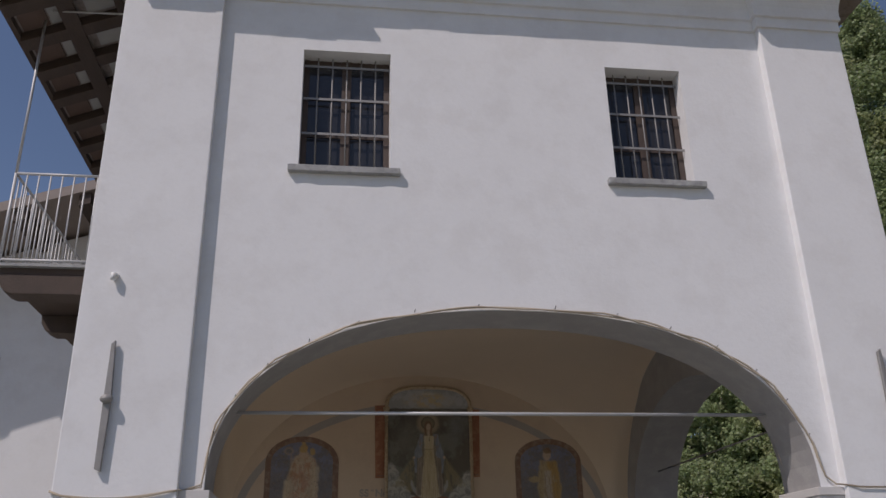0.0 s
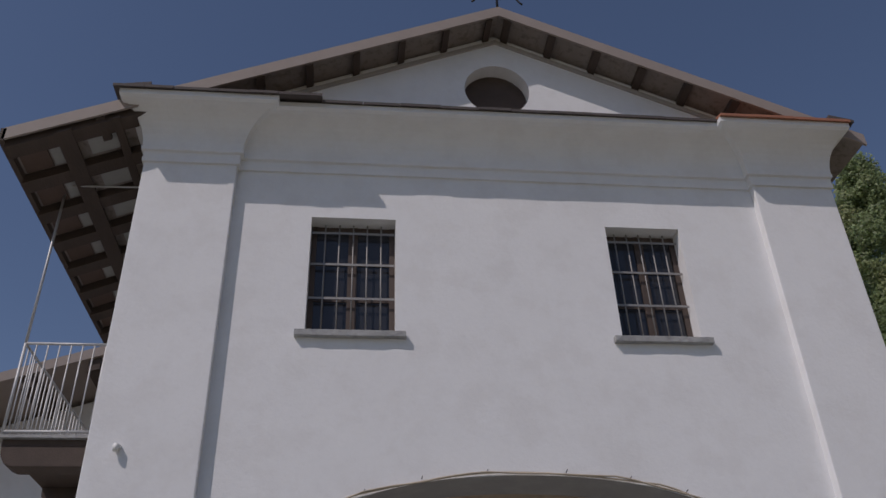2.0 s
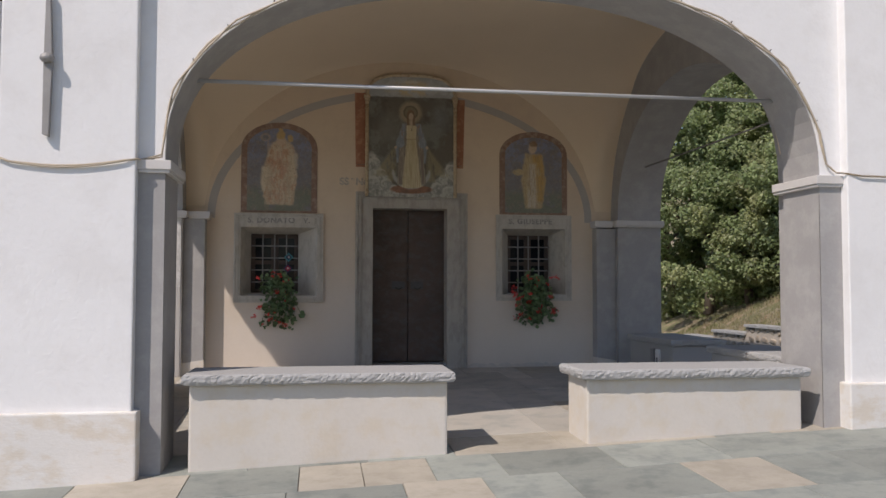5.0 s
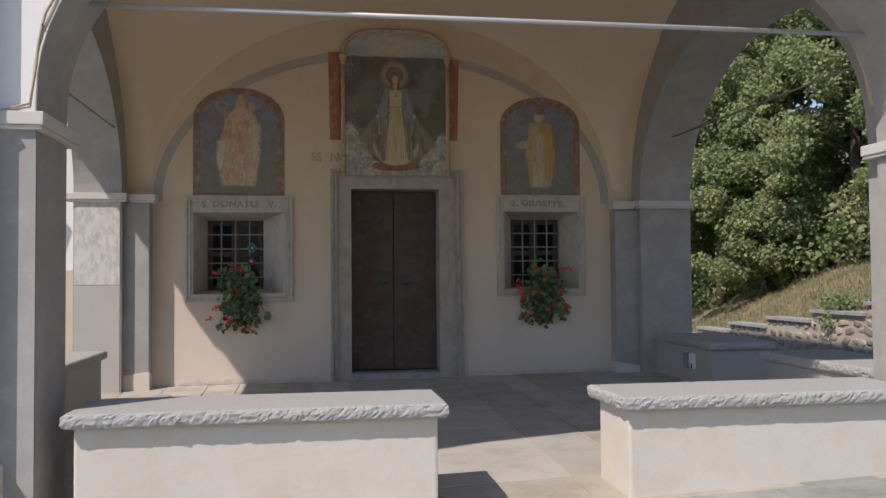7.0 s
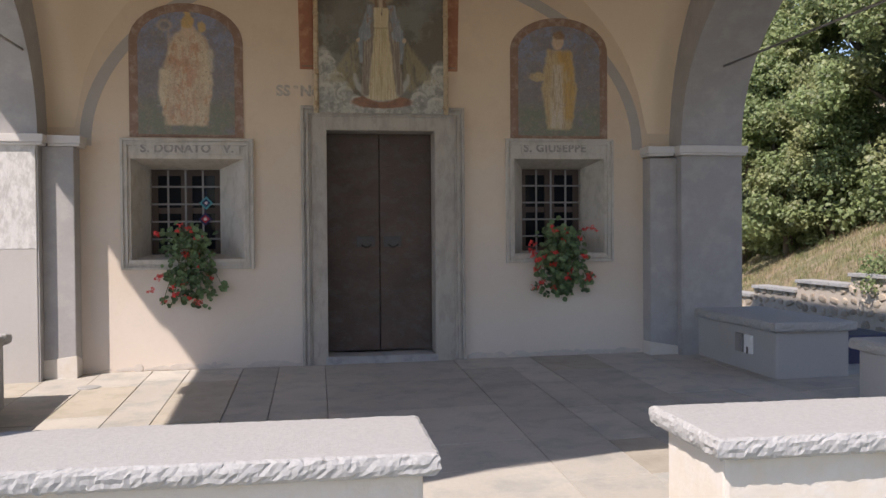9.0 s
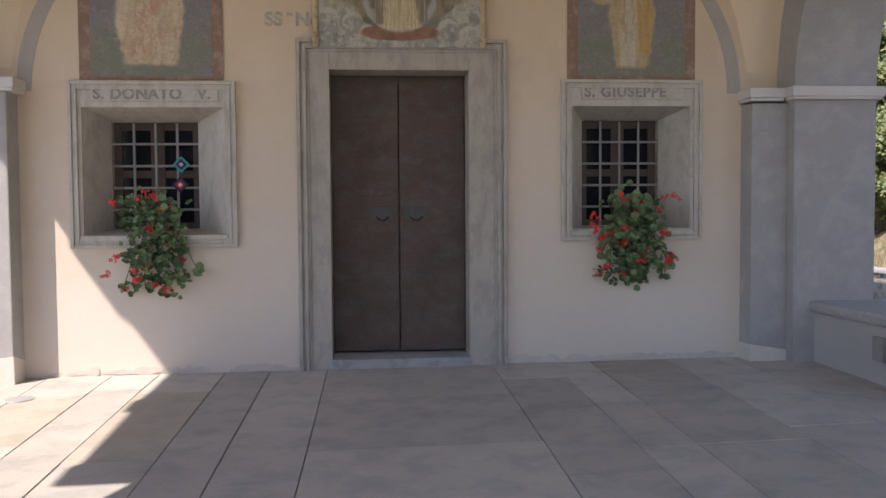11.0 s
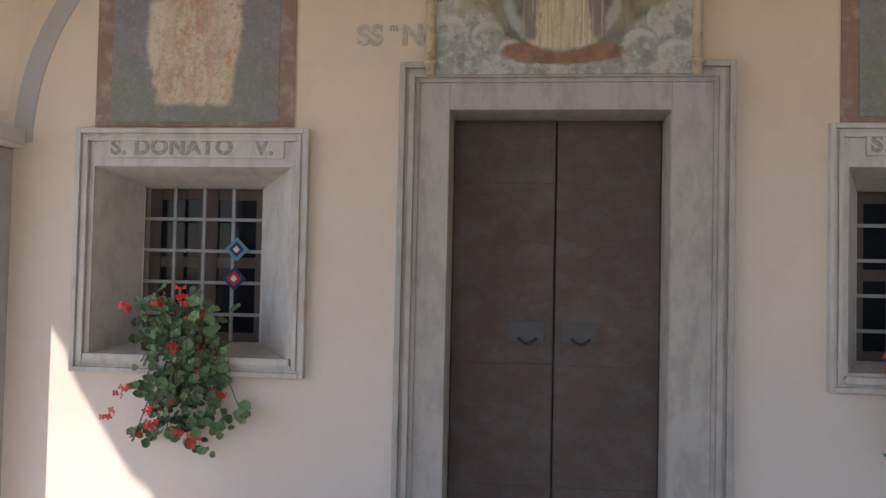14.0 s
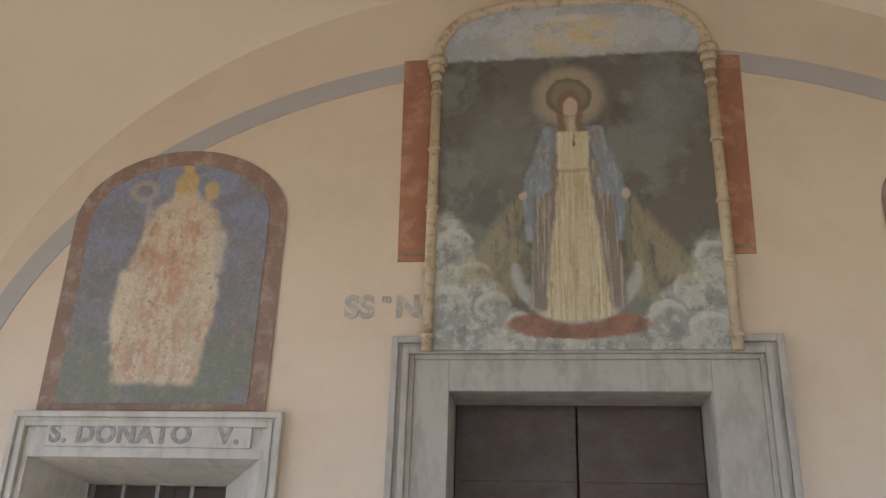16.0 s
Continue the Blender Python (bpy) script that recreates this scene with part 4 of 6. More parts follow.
# ---- wall paintings ----
class Painter:
    """Builds a brushed picture as one node material from soft shapes, in wall metres (x, z)."""

    def __init__(self, name, ground, wobble=0.03, wob_scale=9.0, rough=0.85):
        self.m = bpy.data.materials.new(name)
        self.m.use_nodes = True
        self.n, self.l = self.m.node_tree.nodes, self.m.node_tree.links
        self.bs = self.n["Principled BSDF"]
        self.bs.inputs["Roughness"].default_value = rough
        geo = self.n.new("ShaderNodeNewGeometry")
        self.pos = geo.outputs["Position"]
        sep = self.n.new("ShaderNodeSeparateXYZ")
        self.l.new(self.pos, sep.inputs[0])
        self.rx, self.rz = sep.outputs["X"], sep.outputs["Z"]
        w1, w2 = self.noise(wob_scale, 2, (1, 1, 1)), self.noise(wob_scale * 1.1, 2, (1, 1, 1), 7.3)
        self.x = self.op("ADD", self.rx, self.op("MULTIPLY", self.op("SUBTRACT", w1, 0.5), wobble))
        self.z = self.op("ADD", self.rz, self.op("MULTIPLY", self.op("SUBTRACT", w2, 0.5), wobble))
        rgb = self.n.new("ShaderNodeRGB")
        rgb.outputs[0].default_value = (*ground, 1)
        self.col = rgb.outputs[0]

    def op(self, kind, a, b=0.0):
        k = self.n.new("ShaderNodeMath")
        k.operation = kind
        for i, v in enumerate((a, b)):
            if isinstance(v, (int, float)):
                k.inputs[i].default_value = v
            else:
                self.l.new(v, k.inputs[i])
        return k.outputs[0]

    def noise(self, scale, detail=4, stretch=(1, 1, 1), shift=0.0, rough=0.6):
        mp = self.n.new("ShaderNodeMapping")
        mp.inputs["Scale"].default_value = stretch
        mp.inputs["Location"].default_value = (shift, shift, shift)
        self.l.new(self.pos, mp.inputs["Vector"])
        t = self.n.new("ShaderNodeTexNoise")
        t.inputs["Scale"].default_value, t.inputs["Detail"].default_value, t.inputs["Roughness"].default_value = scale, detail, rough
        self.l.new(mp.outputs[0], t.inputs["Vector"])
        return t.outputs["Fac"]

    def ramp(self, v, a, b):
        r = self.n.new("ShaderNodeMapRange")
        r.interpolation_type = "SMOOTHSTEP"
        r.inputs["From Min"].default_value, r.inputs["From Max"].default_value = a, b
        self.l.new(v, r.inputs["Value"])
        return r.outputs["Result"]

    def oval(self, cx, cz, rx, rz, soft=0.15):
        a = self.op("DIVIDE", self.op("SUBTRACT", self.x, cx), rx)
        b = self.op("DIVIDE", self.op("SUBTRACT", self.z, cz), rz)
        d = self.op("SQRT", self.op("ADD", self.op("MULTIPLY", a, a), self.op("MULTIPLY", b, b)))
        return self.ramp(d, 1 + soft, 1 - soft)

    def strip(self, p0, w0, p1, w1, soft=0.012):
        """A tapered band from p0 (low) to p1 (high), half widths w0 and w1."""
        t = self.op("DIVIDE", self.op("SUBTRACT", self.z, p0[1]), p1[1] - p0[1])
        tc = self.n.new("ShaderNodeClamp")
        self.l.new(t, tc.inputs[0])
        c = self.op("ADD", self.op("MULTIPLY", tc.outputs[0], p1[0] - p0[0]), p0[0])
        w = self.op("ADD", self.op("MULTIPLY", tc.outputs[0], w1 - w0), w0)
        d = self.op("SUBTRACT", self.op("ABSOLUTE", self.op("SUBTRACT", self.x, c)), w)
        m = self.ramp(d, soft, -soft)
        lo, hi = self.ramp(self.z, p0[1] - soft, p0[1] + soft), self.ramp(self.z, p1[1] + soft, p1[1] - soft)
        return self.op("MULTIPLY", m, self.op("MULTIPLY", lo, hi))

    def above(self, z, soft=0.05):
        return self.ramp(self.z, z - soft, z + soft)

    def both(self, a, b):
        return self.op("MULTIPLY", a, b)

    def any(self, *ms):
        out = ms[0]
        for m in ms[1:]:
            out = self.op("MAXIMUM", out, m)
        return out

    def cut(self, a, b):
        return self.op("MULTIPLY", a, self.op("SUBTRACT", 1.0, b))

    def lay(self, color, mask, strength=1.0, patchy=0.0, scale=12.0, stretch=(1, 1, 1), shift=0.0):
        f = self.op("MULTIPLY", mask, strength)
        if patchy:
            nn = self.ramp(self.noise(scale, 6, stretch, shift, 0.68), 0.44 + 0.15 * (1 - 2 * patchy), 0.56 + 0.15 * (1 - 2 * patchy))
            f = self.op("MULTIPLY", f, nn)
        mix = self.n.new("ShaderNodeMix")
        mix.data_type = "RGBA"
        self.l.new(f, mix.inputs["Factor"])
        self.l.new(self.col, mix.inputs[6])
        mix.inputs[7].default_value = (*color, 1)
        self.col = mix.outputs[2]

    def done(self, grain=0.25, scale=60):
        g = self.op("ADD", self.op("MULTIPLY", self.op("SUBTRACT", self.noise(scale, 5), 0.5), grain * 2), 1.0)
        vm = self.n.new("ShaderNodeVectorMath")
        vm.operation = "SCALE"
        self.l.new(self.col, vm.inputs[0])
        self.l.new(g, vm.inputs["Scale"])
        self.l.new(vm.outputs[0], self.bs.inputs["Base Color"])
        return self.m


def niche_outline(x0, x1, z0, zs, zt, n=24, ins=0.0):
    c, h = (x0 + x1) / 2, (x1 - x0) / 2 - ins
    pts = [(c - h, z0 + ins), (c + h, z0 + ins)]
    for i in range(n + 1):
        a = math.pi * i / n
        pts.append((c + h * math.cos(a), zs + (zt - zs - ins) * math.sin(a)))
    return pts


def fresco_material(name, c, z0, k, ochre, lean):
    p = Painter(name, (0.215, 0.21, 0.22), 0.05, 14)
    allm = p.above(z0 - 1)
    p.lay((0.225, 0.25, 0.345), p.above(z0 + 0.78 * k, 0.25), 0.9, 0.65, 5)
    p.lay((0.20, 0.18, 0.185), allm, 0.7, 0.45, 7, shift=3)
    p.lay((0.19, 0.205, 0.155), p.cut(allm, p.above(z0 + 0.36 * k, 0.09)), 0.85, 0.75, 6, shift=5)
    p.lay((0.27, 0.22, 0.18), allm, 0.55, 0.25, 15, shift=8)
    L = lambda a: c + a * lean
    body = p.any(p.strip((L(0.0), z0 + 0.12 * k), 0.20, (L(-0.01), z0 + 0.52 * k), 0.26, 0.02), p.strip((L(-0.01), z0 + 0.50 * k), 0.26, (L(0.02), z0 + 0.98 * k), 0.15, 0.025), p.oval(L(0.03), z0 + 0.88 * k, 0.18, 0.17, 0.15))
    if ochre:
        body = p.any(p.strip((L(0.0), z0 + 0.10 * k), 0.13, (L(0.0), z0 + 0.55 * k), 0.19, 0.02), p.strip((L(0.0), z0 + 0.53 * k), 0.19, (L(0.0), z0 + 0.95 * k), 0.13, 0.02), p.oval(c - 0.22, z0 + 0.66 * k, 0.10, 0.045, 0.3))
        p.lay((0.47, 0.37, 0.22), body, 0.95)
        p.lay((0.46, 0.30, 0.11), p.both(body, p.strip((c + 0.10, z0 + 0.2 * k), 0.07, (c + 0.07, z0 + 0.95 * k), 0.09, 0.03)), 0.9, 0.8, 9, (2, 1, 0.5))
        p.lay((0.50, 0.45, 0.37), p.both(body, p.strip((c - 0.02, z0 + 0.1 * k), 0.08, (c - 0.01, z0 + 0.8 * k), 0.05, 0.03)), 0.85, 0.75, 9, (3, 1, 0.4), 4)
        p.lay((0.30, 0.20, 0.12), body, 0.6, 0.3, 16, (4, 1, 0.4), 6)
    else:
        p.lay((0.51, 0.40, 0.28), body, 0.92)
        p.lay((0.50, 0.31, 0.22), p.both(body, p.strip((L(-0.02), z0 + 0.15 * k), 0.13, (L(0.0), z0 + 0.9 * k), 0.11, 0.05)), 0.85, 0.6, 9, (1.5, 1, 0.6))
        p.lay((0.46, 0.26, 0.16), body, 0.7, 0.3, 11, (1.5, 1, 0.8), 2)
        p.lay((0.57, 0.49, 0.36), body, 0.7, 0.4, 13, (1.5, 1, 0.7), 6)
        p.lay((0.60, 0.52, 0.38), p.any(p.strip((c - 0.24, z0 + 0.30 * k), 0.03, (c - 0.20, z0 + 0.66 * k), 0.05, 0.02), p.strip((c + 0.20, z0 + 0.42 * k), 0.04, (c + 0.22, z0 + 0.86 * k), 0.045, 0.02)), 0.6, 0.7, 9, shift=1)
        p.lay((0.42, 0.23, 0.14), p.any(p.strip((c - 0.15, z0 + 0.70 * k), 0.05, (c - 0.09, z0 + 0.98 * k), 0.04, 0.03), p.oval(c + 0.02, z0 + 0.72 * k, 0.11, 0.035, 0.4), p.strip((c + 0.10, z0 + 0.84 * k), 0.03, (c + 0.05, z0 + 1.0 * k), 0.03, 0.02)), 0.6, 0.6, 11, shift=3)
        p.lay((0.36, 0.29, 0.22), p.both(body, p.any(*[p.strip((c + a, z0 + 0.14 * k), 0.006, (c + a * 0.7, z0 + 0.62 * k), 0.004, 0.01) for a in (-0.14, -0.07, 0.0, 0.08, 0.15)])), 0.5, 0.7, 10)
        p.lay((0.19, 0.17, 0.16), body, 0.75, 0.10, 38, shift=4)
        ring = p.cut(p.oval(c - 0.20, z0 + 1.08 * k, 0.072, 0.062, 0.25), p.oval(c - 0.20, z0 + 1.08 * k, 0.04, 0.034, 0.3))
        p.lay((0.45, 0.36, 0.27), p.any(ring, p.strip((c - 0.155, z0 + 0.88 * k), 0.016, (c - 0.165, z0 + 1.03 * k), 0.014, 0.01)), 0.55)
        p.lay((0.50, 0.35, 0.15), p.oval(c + 0.15, z0 + 1.07 * k, 0.035, 0.055, 0.25), 0.85)
    p.lay((0.53, 0.40, 0.29), p.oval(L(0.02), z0 + 1.04 * k, 0.062, 0.08, 0.2), 0.95)
    p.lay((0.24, 0.15, 0.09) if ochre else (0.50, 0.34, 0.14), p.any(p.oval(L(0.015), z0 + 1.12 * k, 0.066, 0.06, 0.2), p.oval(L(0.015), z0 + 1.16 * k, 0.03, 0.07, 0.3)) if not ochre else p.oval(L(0.0), z0 + 1.11 * k, 0.06, 0.045, 0.3), 0.9)
    p.lay((0.30, 0.26, 0.22), allm, 0.5, 0.12, 22, shift=12)
    return p.done(0.32, 70)


def saint_fresco(x0, x1, z0, zs, zt, label, ochre, lean):
    f = thing("fresco", label, "wall painting", "saint frescoes", ((x0 + x1) / 2, WY, z0))
    decal("border", niche_outline(x0, x1, z0, zs, zt), WY - 0.009, M_FBORD, f, "faded brown border")
    c, k = (x0 + x1) / 2, (zt - z0) / 1.3
    decal("picture", niche_outline(x0, x1, z0 - 0.055, zs, zt, ins=0.085), WY - 0.012, fresco_material("fresco_ochre_figure" if ochre else "fresco_pale_figure", c, z0, k, ochre, lean), f, "mottled faded figure in robes on dusky blue")


saint_fresco(-0.612, 0.474, 2.285, 3.22, 3.60, "faded fresco of a robed figure on blue in arched border", False, 1.0)
saint_fresco(3.185, 4.235, 2.31, 3.22, 3.57, "faded fresco of an ochre cloaked figure in arched border", True, -0.78)

# red panels and the framed painting over the door
pan = thing("red_panel", "faded red painted panel on the wall behind the painting", "wall panel", "red panels", (1.1, WY, 2.98))
decal("field", [(1.03, 2.98), (1.22, 2.98), (1.22, 4.08), (1.01, 4.08)], WY - 0.008, M_REDP, pan, "", 0.012)
decal("edge_line", [(1.05, 3.005), (1.21, 3.005), (1.21, 3.02), (1.05, 3.02)], WY - 0.011, M_FBORD, pan)
pan = thing("red_panel", "faded red painted panel on the wall behind the painting", "wall panel", "red panels", (2.6, WY, 2.98))
decal("field", [(2.46, 2.99), (2.63, 2.99), (2.655, 4.02), (2.46, 4.04)], WY - 0.008, M_REDP, pan, "", 0.012)
decal("edge_line", [(2.47, 3.015), (2.61, 3.015), (2.61, 3.03), (2.47, 3.03)], WY - 0.011, M_FBORD, pan)

pic = thing("altar_painting", "arched painting of a robed figure in carved ochre frame", "painting", "", (1.84, WY, 2.56))
PX0, PX1, PZ0, PZS = 1.19, 2.50, 2.545, 4.02
pc = (PX0 + PX1) / 2


def pt_(x, z):
    return (PX0 + (PX1 - PX0) * x, PZ0 + 1.52 * z)


def top_outline(ins):
    pts = [(PX0 + ins, PZ0), (PX1 - ins, PZ0)]
    for i in range(25):
        a = math.pi * i / 24
        pts.append((pc + ((PX1 - PX0) / 2 - ins) * math.copysign(abs(math.cos(a)) ** 0.62, math.cos(a)), PZS + (0.335 - ins * 0.8) * math.sin(a) ** 0.8))
    return pts


def altar_material():
    p = Painter("altar_picture", (0.135, 0.12, 0.095), 0.035, 16, 0.7)
    W_ = PX1 - PX0
    ev = p.above(0)
    O = lambda a, b, r, t, s=0.15: p.oval(*pt_(a, b), r, t, s)
    S = lambda a, b, w, c_, d, w2, s=0.012: p.strip(pt_(a, b), w, pt_(c_, d), w2, s)
    p.lay((0.20, 0.205, 0.18), ev, 0.75, 0.45, 2.6)
    p.lay((0.085, 0.075, 0.06), ev, 0.6, 0.35, 3.1, shift=4)
    p.lay((0.25, 0.25, 0.22), O(0.24, 0.66, 0.16, 0.22, 0.8), 0.45)
    p.lay((0.20, 0.215, 0.215), O(0.84, 0.78, 0.14, 0.20, 0.8), 0.5)
    up = p.above(PZ0 + 1.52 * 0.975, 0.015)
    p.lay((0.36, 0.37, 0.365), up, 0.95)
    p.lay((0.56, 0.45, 0.26), p.both(up, O(0.5, 1.06, 0.34, 0.11, 0.5)), 0.9, 0.7, 7, (1, 1, 1.6))
    p.lay((0.45, 0.46, 0.46), up, 0.8, 0.45, 8, shift=6)
    p.lay((0.55, 0.52, 0.44), O(0.50, 1.125, 0.10, 0.02, 0.5), 0.8)
    cloud = p.any(O(0.04, 0.20, 0.16, 0.34, 0.12), O(0.13, 0.10, 0.20, 0.20, 0.12), O(0.24, 0.04, 0.19, 0.13, 0.12), O(0.97, 0.18, 0.14, 0.26, 0.12), O(0.87, 0.08, 0.19, 0.17, 0.12), O(0.74, 0.03, 0.17, 0.10, 0.12), O(0.5, -0.01, 0.5, 0.07, 0.15))
    p.lay((0.29, 0.295, 0.265), cloud, 0.95)
    p.lay((0.43, 0.42, 0.37), cloud, 0.9, 0.5, 9, shift=2)
    p.lay((0.19, 0.19, 0.17), cloud, 0.7, 0.35, 13, shift=9)
    p.lay((0.50, 0.48, 0.42), cloud, 0.6, 0.2, 20, shift=5)
    for a, b, r in ((0.08, 0.33, 0.085), (0.15, 0.22, 0.09), (0.22, 0.13, 0.085), (0.31, 0.07, 0.075), (0.06, 0.14, 0.10), (0.95, 0.28, 0.08), (0.88, 0.18, 0.085), (0.79, 0.10, 0.08), (0.69, 0.055, 0.06), (0.92, 0.06, 0.09)):
        p.lay((0.52, 0.50, 0.44), p.cut(O(a, b, r, r * 0.85, 0.10), O(a + 0.012, b - 0.022, r * 0.95, r * 0.85, 0.25)), 0.7)
    for sd in (-1, 1):
        ray = p.any(S(0.5 + sd * 0.35, 0.20, 0.11, 0.5 + sd * 0.185, 0.48, 0.012, 0.03), S(0.5 + sd * 0.23, 0.15, 0.06, 0.5 + sd * 0.18, 0.47, 0.012, 0.03))
        p.lay((0.32, 0.275, 0.16), ray, 0.6, 0.7, 12, (2.5, 1, 0.6), sd)
    p.lay((0.27, 0.135, 0.085), O(0.5, 0.075, 0.31, 0.065, 0.12), 0.95)
    p.lay((0.17, 0.10, 0.07), O(0.5, 0.075, 0.31, 0.065, 0.12), 0.8, 0.4, 12)
    moon = p.cut(O(0.5, 0.24, 0.285, 0.25, 0.05), O(0.5, 0.285, 0.262, 0.25, 0.06))
    p.lay((0.37, 0.37, 0.34), p.cut(moon, p.above(PZ0 + 1.52 * 0.26, 0.01)), 0.85)
    p.lay((0.33, 0.275, 0.19), O(0.49, 0.825, 0.165, 0.165, 0.22), 0.95)
    p.lay((0.15, 0.125, 0.085), O(0.49, 0.825, 0.108, 0.105, 0.06), 0.95)
    p.lay((0.29, 0.24, 0.16), O(0.49, 0.825, 0.085, 0.083, 0.12), 0.45)
    lin = p.any(S(0.385, 0.12, 0.055, 0.41, 0.60, 0.05), S(0.625, 0.12, 0.055, 0.59, 0.60, 0.05))
    p.lay((0.21, 0.17, 0.135), lin, 0.95)
    p.lay((0.36, 0.32, 0.26), lin, 0.8, 0.35, 14, (5, 1, 0.3))
    robe = p.any(S(0.505, 0.095, 0.140, 0.50, 0.56, 0.066), S(0.50, 0.54, 0.066, 0.50, 0.70, 0.078), O(0.505, 0.105, 0.155, 0.03, 0.2))
    p.lay((0.50, 0.425, 0.27), robe, 0.97)
    p.lay((0.34, 0.27, 0.155), p.cut(robe, p.above(PZ0 + 1.52 * 0.56, 0.03)), 0.6, 0.42, 13, (5, 1, 0.22))
    p.lay((0.60, 0.54, 0.39), robe, 0.75, 0.35, 15, (5, 1, 0.25), 3)
    p.lay((0.32, 0.16, 0.10), p.cut(robe, p.above(PZ0 + 1.52 * 0.5, 0.04)), 0.7, 0.10, 14, (5, 1, 0.5), 8)
    p.lay((0.30, 0.24, 0.15), S(0.5, 0.555, 0.07, 0.5, 0.57, 0.07, 0.006), 0.6)
    for sd in (-1, 1):
        mant = p.any(S(0.5 + sd * 0.145, 0.48, 0.050, 0.5 + sd * 0.075, 0.715, 0.035), O(0.5 + sd * 0.125, 0.525, 0.062, 0.075, 0.15), S(0.5 + sd * 0.155, 0.33, 0.012, 0.5 + sd * 0.16, 0.49, 0.028))
        p.lay((0.205, 0.235, 0.265), mant, 0.95)
        p.lay((0.31, 0.34, 0.35), mant, 0.7, 0.4, 16, (3, 1, 0.7), sd)
        p.lay((0.27, 0.16, 0.11), p.both(mant, p.above(PZ0 + 1.52 * 0.58, 0.05)), 0.75, 0.35, 12, (2, 1, 0.8), sd + 5)
        p.lay((0.46, 0.35, 0.25), O(0.5 + sd * 0.178, 0.482, 0.020, 0.024, 0.25), 0.95)
    p.lay((0.20, 0.125, 0.08), p.any(O(0.49, 0.80, 0.055, 0.075, 0.15), S(0.465, 0.70, 0.014, 0.46, 0.80, 0.02), S(0.53, 0.70, 0.014, 0.525, 0.80, 0.02)), 0.95)
    p.lay((0.47, 0.365, 0.265), p.any(O(0.495, 0.785, 0.036, 0.052, 0.18), S(0.50, 0.70, 0.022, 0.498, 0.75, 0.018)), 0.97)
    p.lay((0.16, 0.12, 0.09), p.any(O(0.505, 0.655, 0.011, 0.014, 0.3), S(0.505, 0.66, 0.004, 0.505, 0.69, 0.004, 0.004)), 0.9)
    return p.done(0.22, 55)


Y0 = WY - 0.055
decal("picture", top_outline(0.02), Y0, altar_material(), pic, "pale robed figure on clouds under a stormy sky", 0.05)
# carved frame: two columns and the arched top
for x in (PX0, PX1):
    bm = bmesh.new()
    rod(bm, (x, Y0, PZ0 - 0.005), (x, Y0, PZS - 0.10), 0.025, 10)
    for k in range(5):
        z = PZ0 + 0.05 + k * 0.31
        rod(bm, (x, Y0, z), (x, Y0, z + 0.02), 0.031, 10)
    col_ = part("frame_column", bm, M_GOLD, pic, "carved ochre column")
    bm = bmesh.new()
    for r0, z0 in ((0.030, PZS - 0.11), (0.040, PZS - 0.06), (0.050, PZS - 0.02)):
        rod(bm, (x, Y0, z0), (x, Y0, z0 + 0.045), r0, 10)
    part("capital", bm, M_GOLD, col_, "small fluted capital")
bm = bmesh.new()
tube(bm, [(p[0], Y0, p[1]) for p in top_outline(0.0)[2:]], 0.027, 8)
part("frame_arch", bm, M_GOLD, pic, "ochre arched moulding")

ins = thing("wall_inscription", "faded grey painted letters on the cream wall", "inscription", "", (0.82, WY, 2.72))
text_part("letters", "SS", 0.795, WY - 0.003, 2.715, 0.145, M_FADED, ins, 1.05, 0.006)
text_part("small_letter", "m", 0.965, WY - 0.003, 2.785, 0.06, M_FADED, ins, 1.0, 0.001)
text_part("letters", "No", 1.03, WY - 0.003, 2.715, 0.145, M_FADED, ins, 1.0, 0.006)

# ---- socket boxes, drain cover ----
s = thing("socket_box", "white electric socket box with open dark flap on the bench", "socket box", "", (5.11, 11.95, 0.2))
bm = bmesh.new()
box(bm, 5.085, 5.112, 11.80, 11.93, 0.20, 0.37)
part("cover", bm, M_WHITEB, s, "", 0.004)
bm = bmesh.new()
box(bm, 5.078, 5.112, 11.955, 12.08, 0.20, 0.37)
part("housing", bm, M_RUST, s, "dark grey socket housing", 0.004)
bm = bmesh.new()
box(bm, 5.079, 5.086, 11.85, 11.87, 0.20, 0.26)
part("plug", bm, M_BLACK, s)
bm = bmesh.new()
rod(bm, (-0.85, 12.55, gz(-0.85, 12.55) - 0.01), (-0.85, 12.55, gz(-0.85, 12.55) + 0.004), 0.10, 24)
tagged(fin(bm, "drain_cover", M_METAL), "round dull metal cover set in the paving", "drain cover")

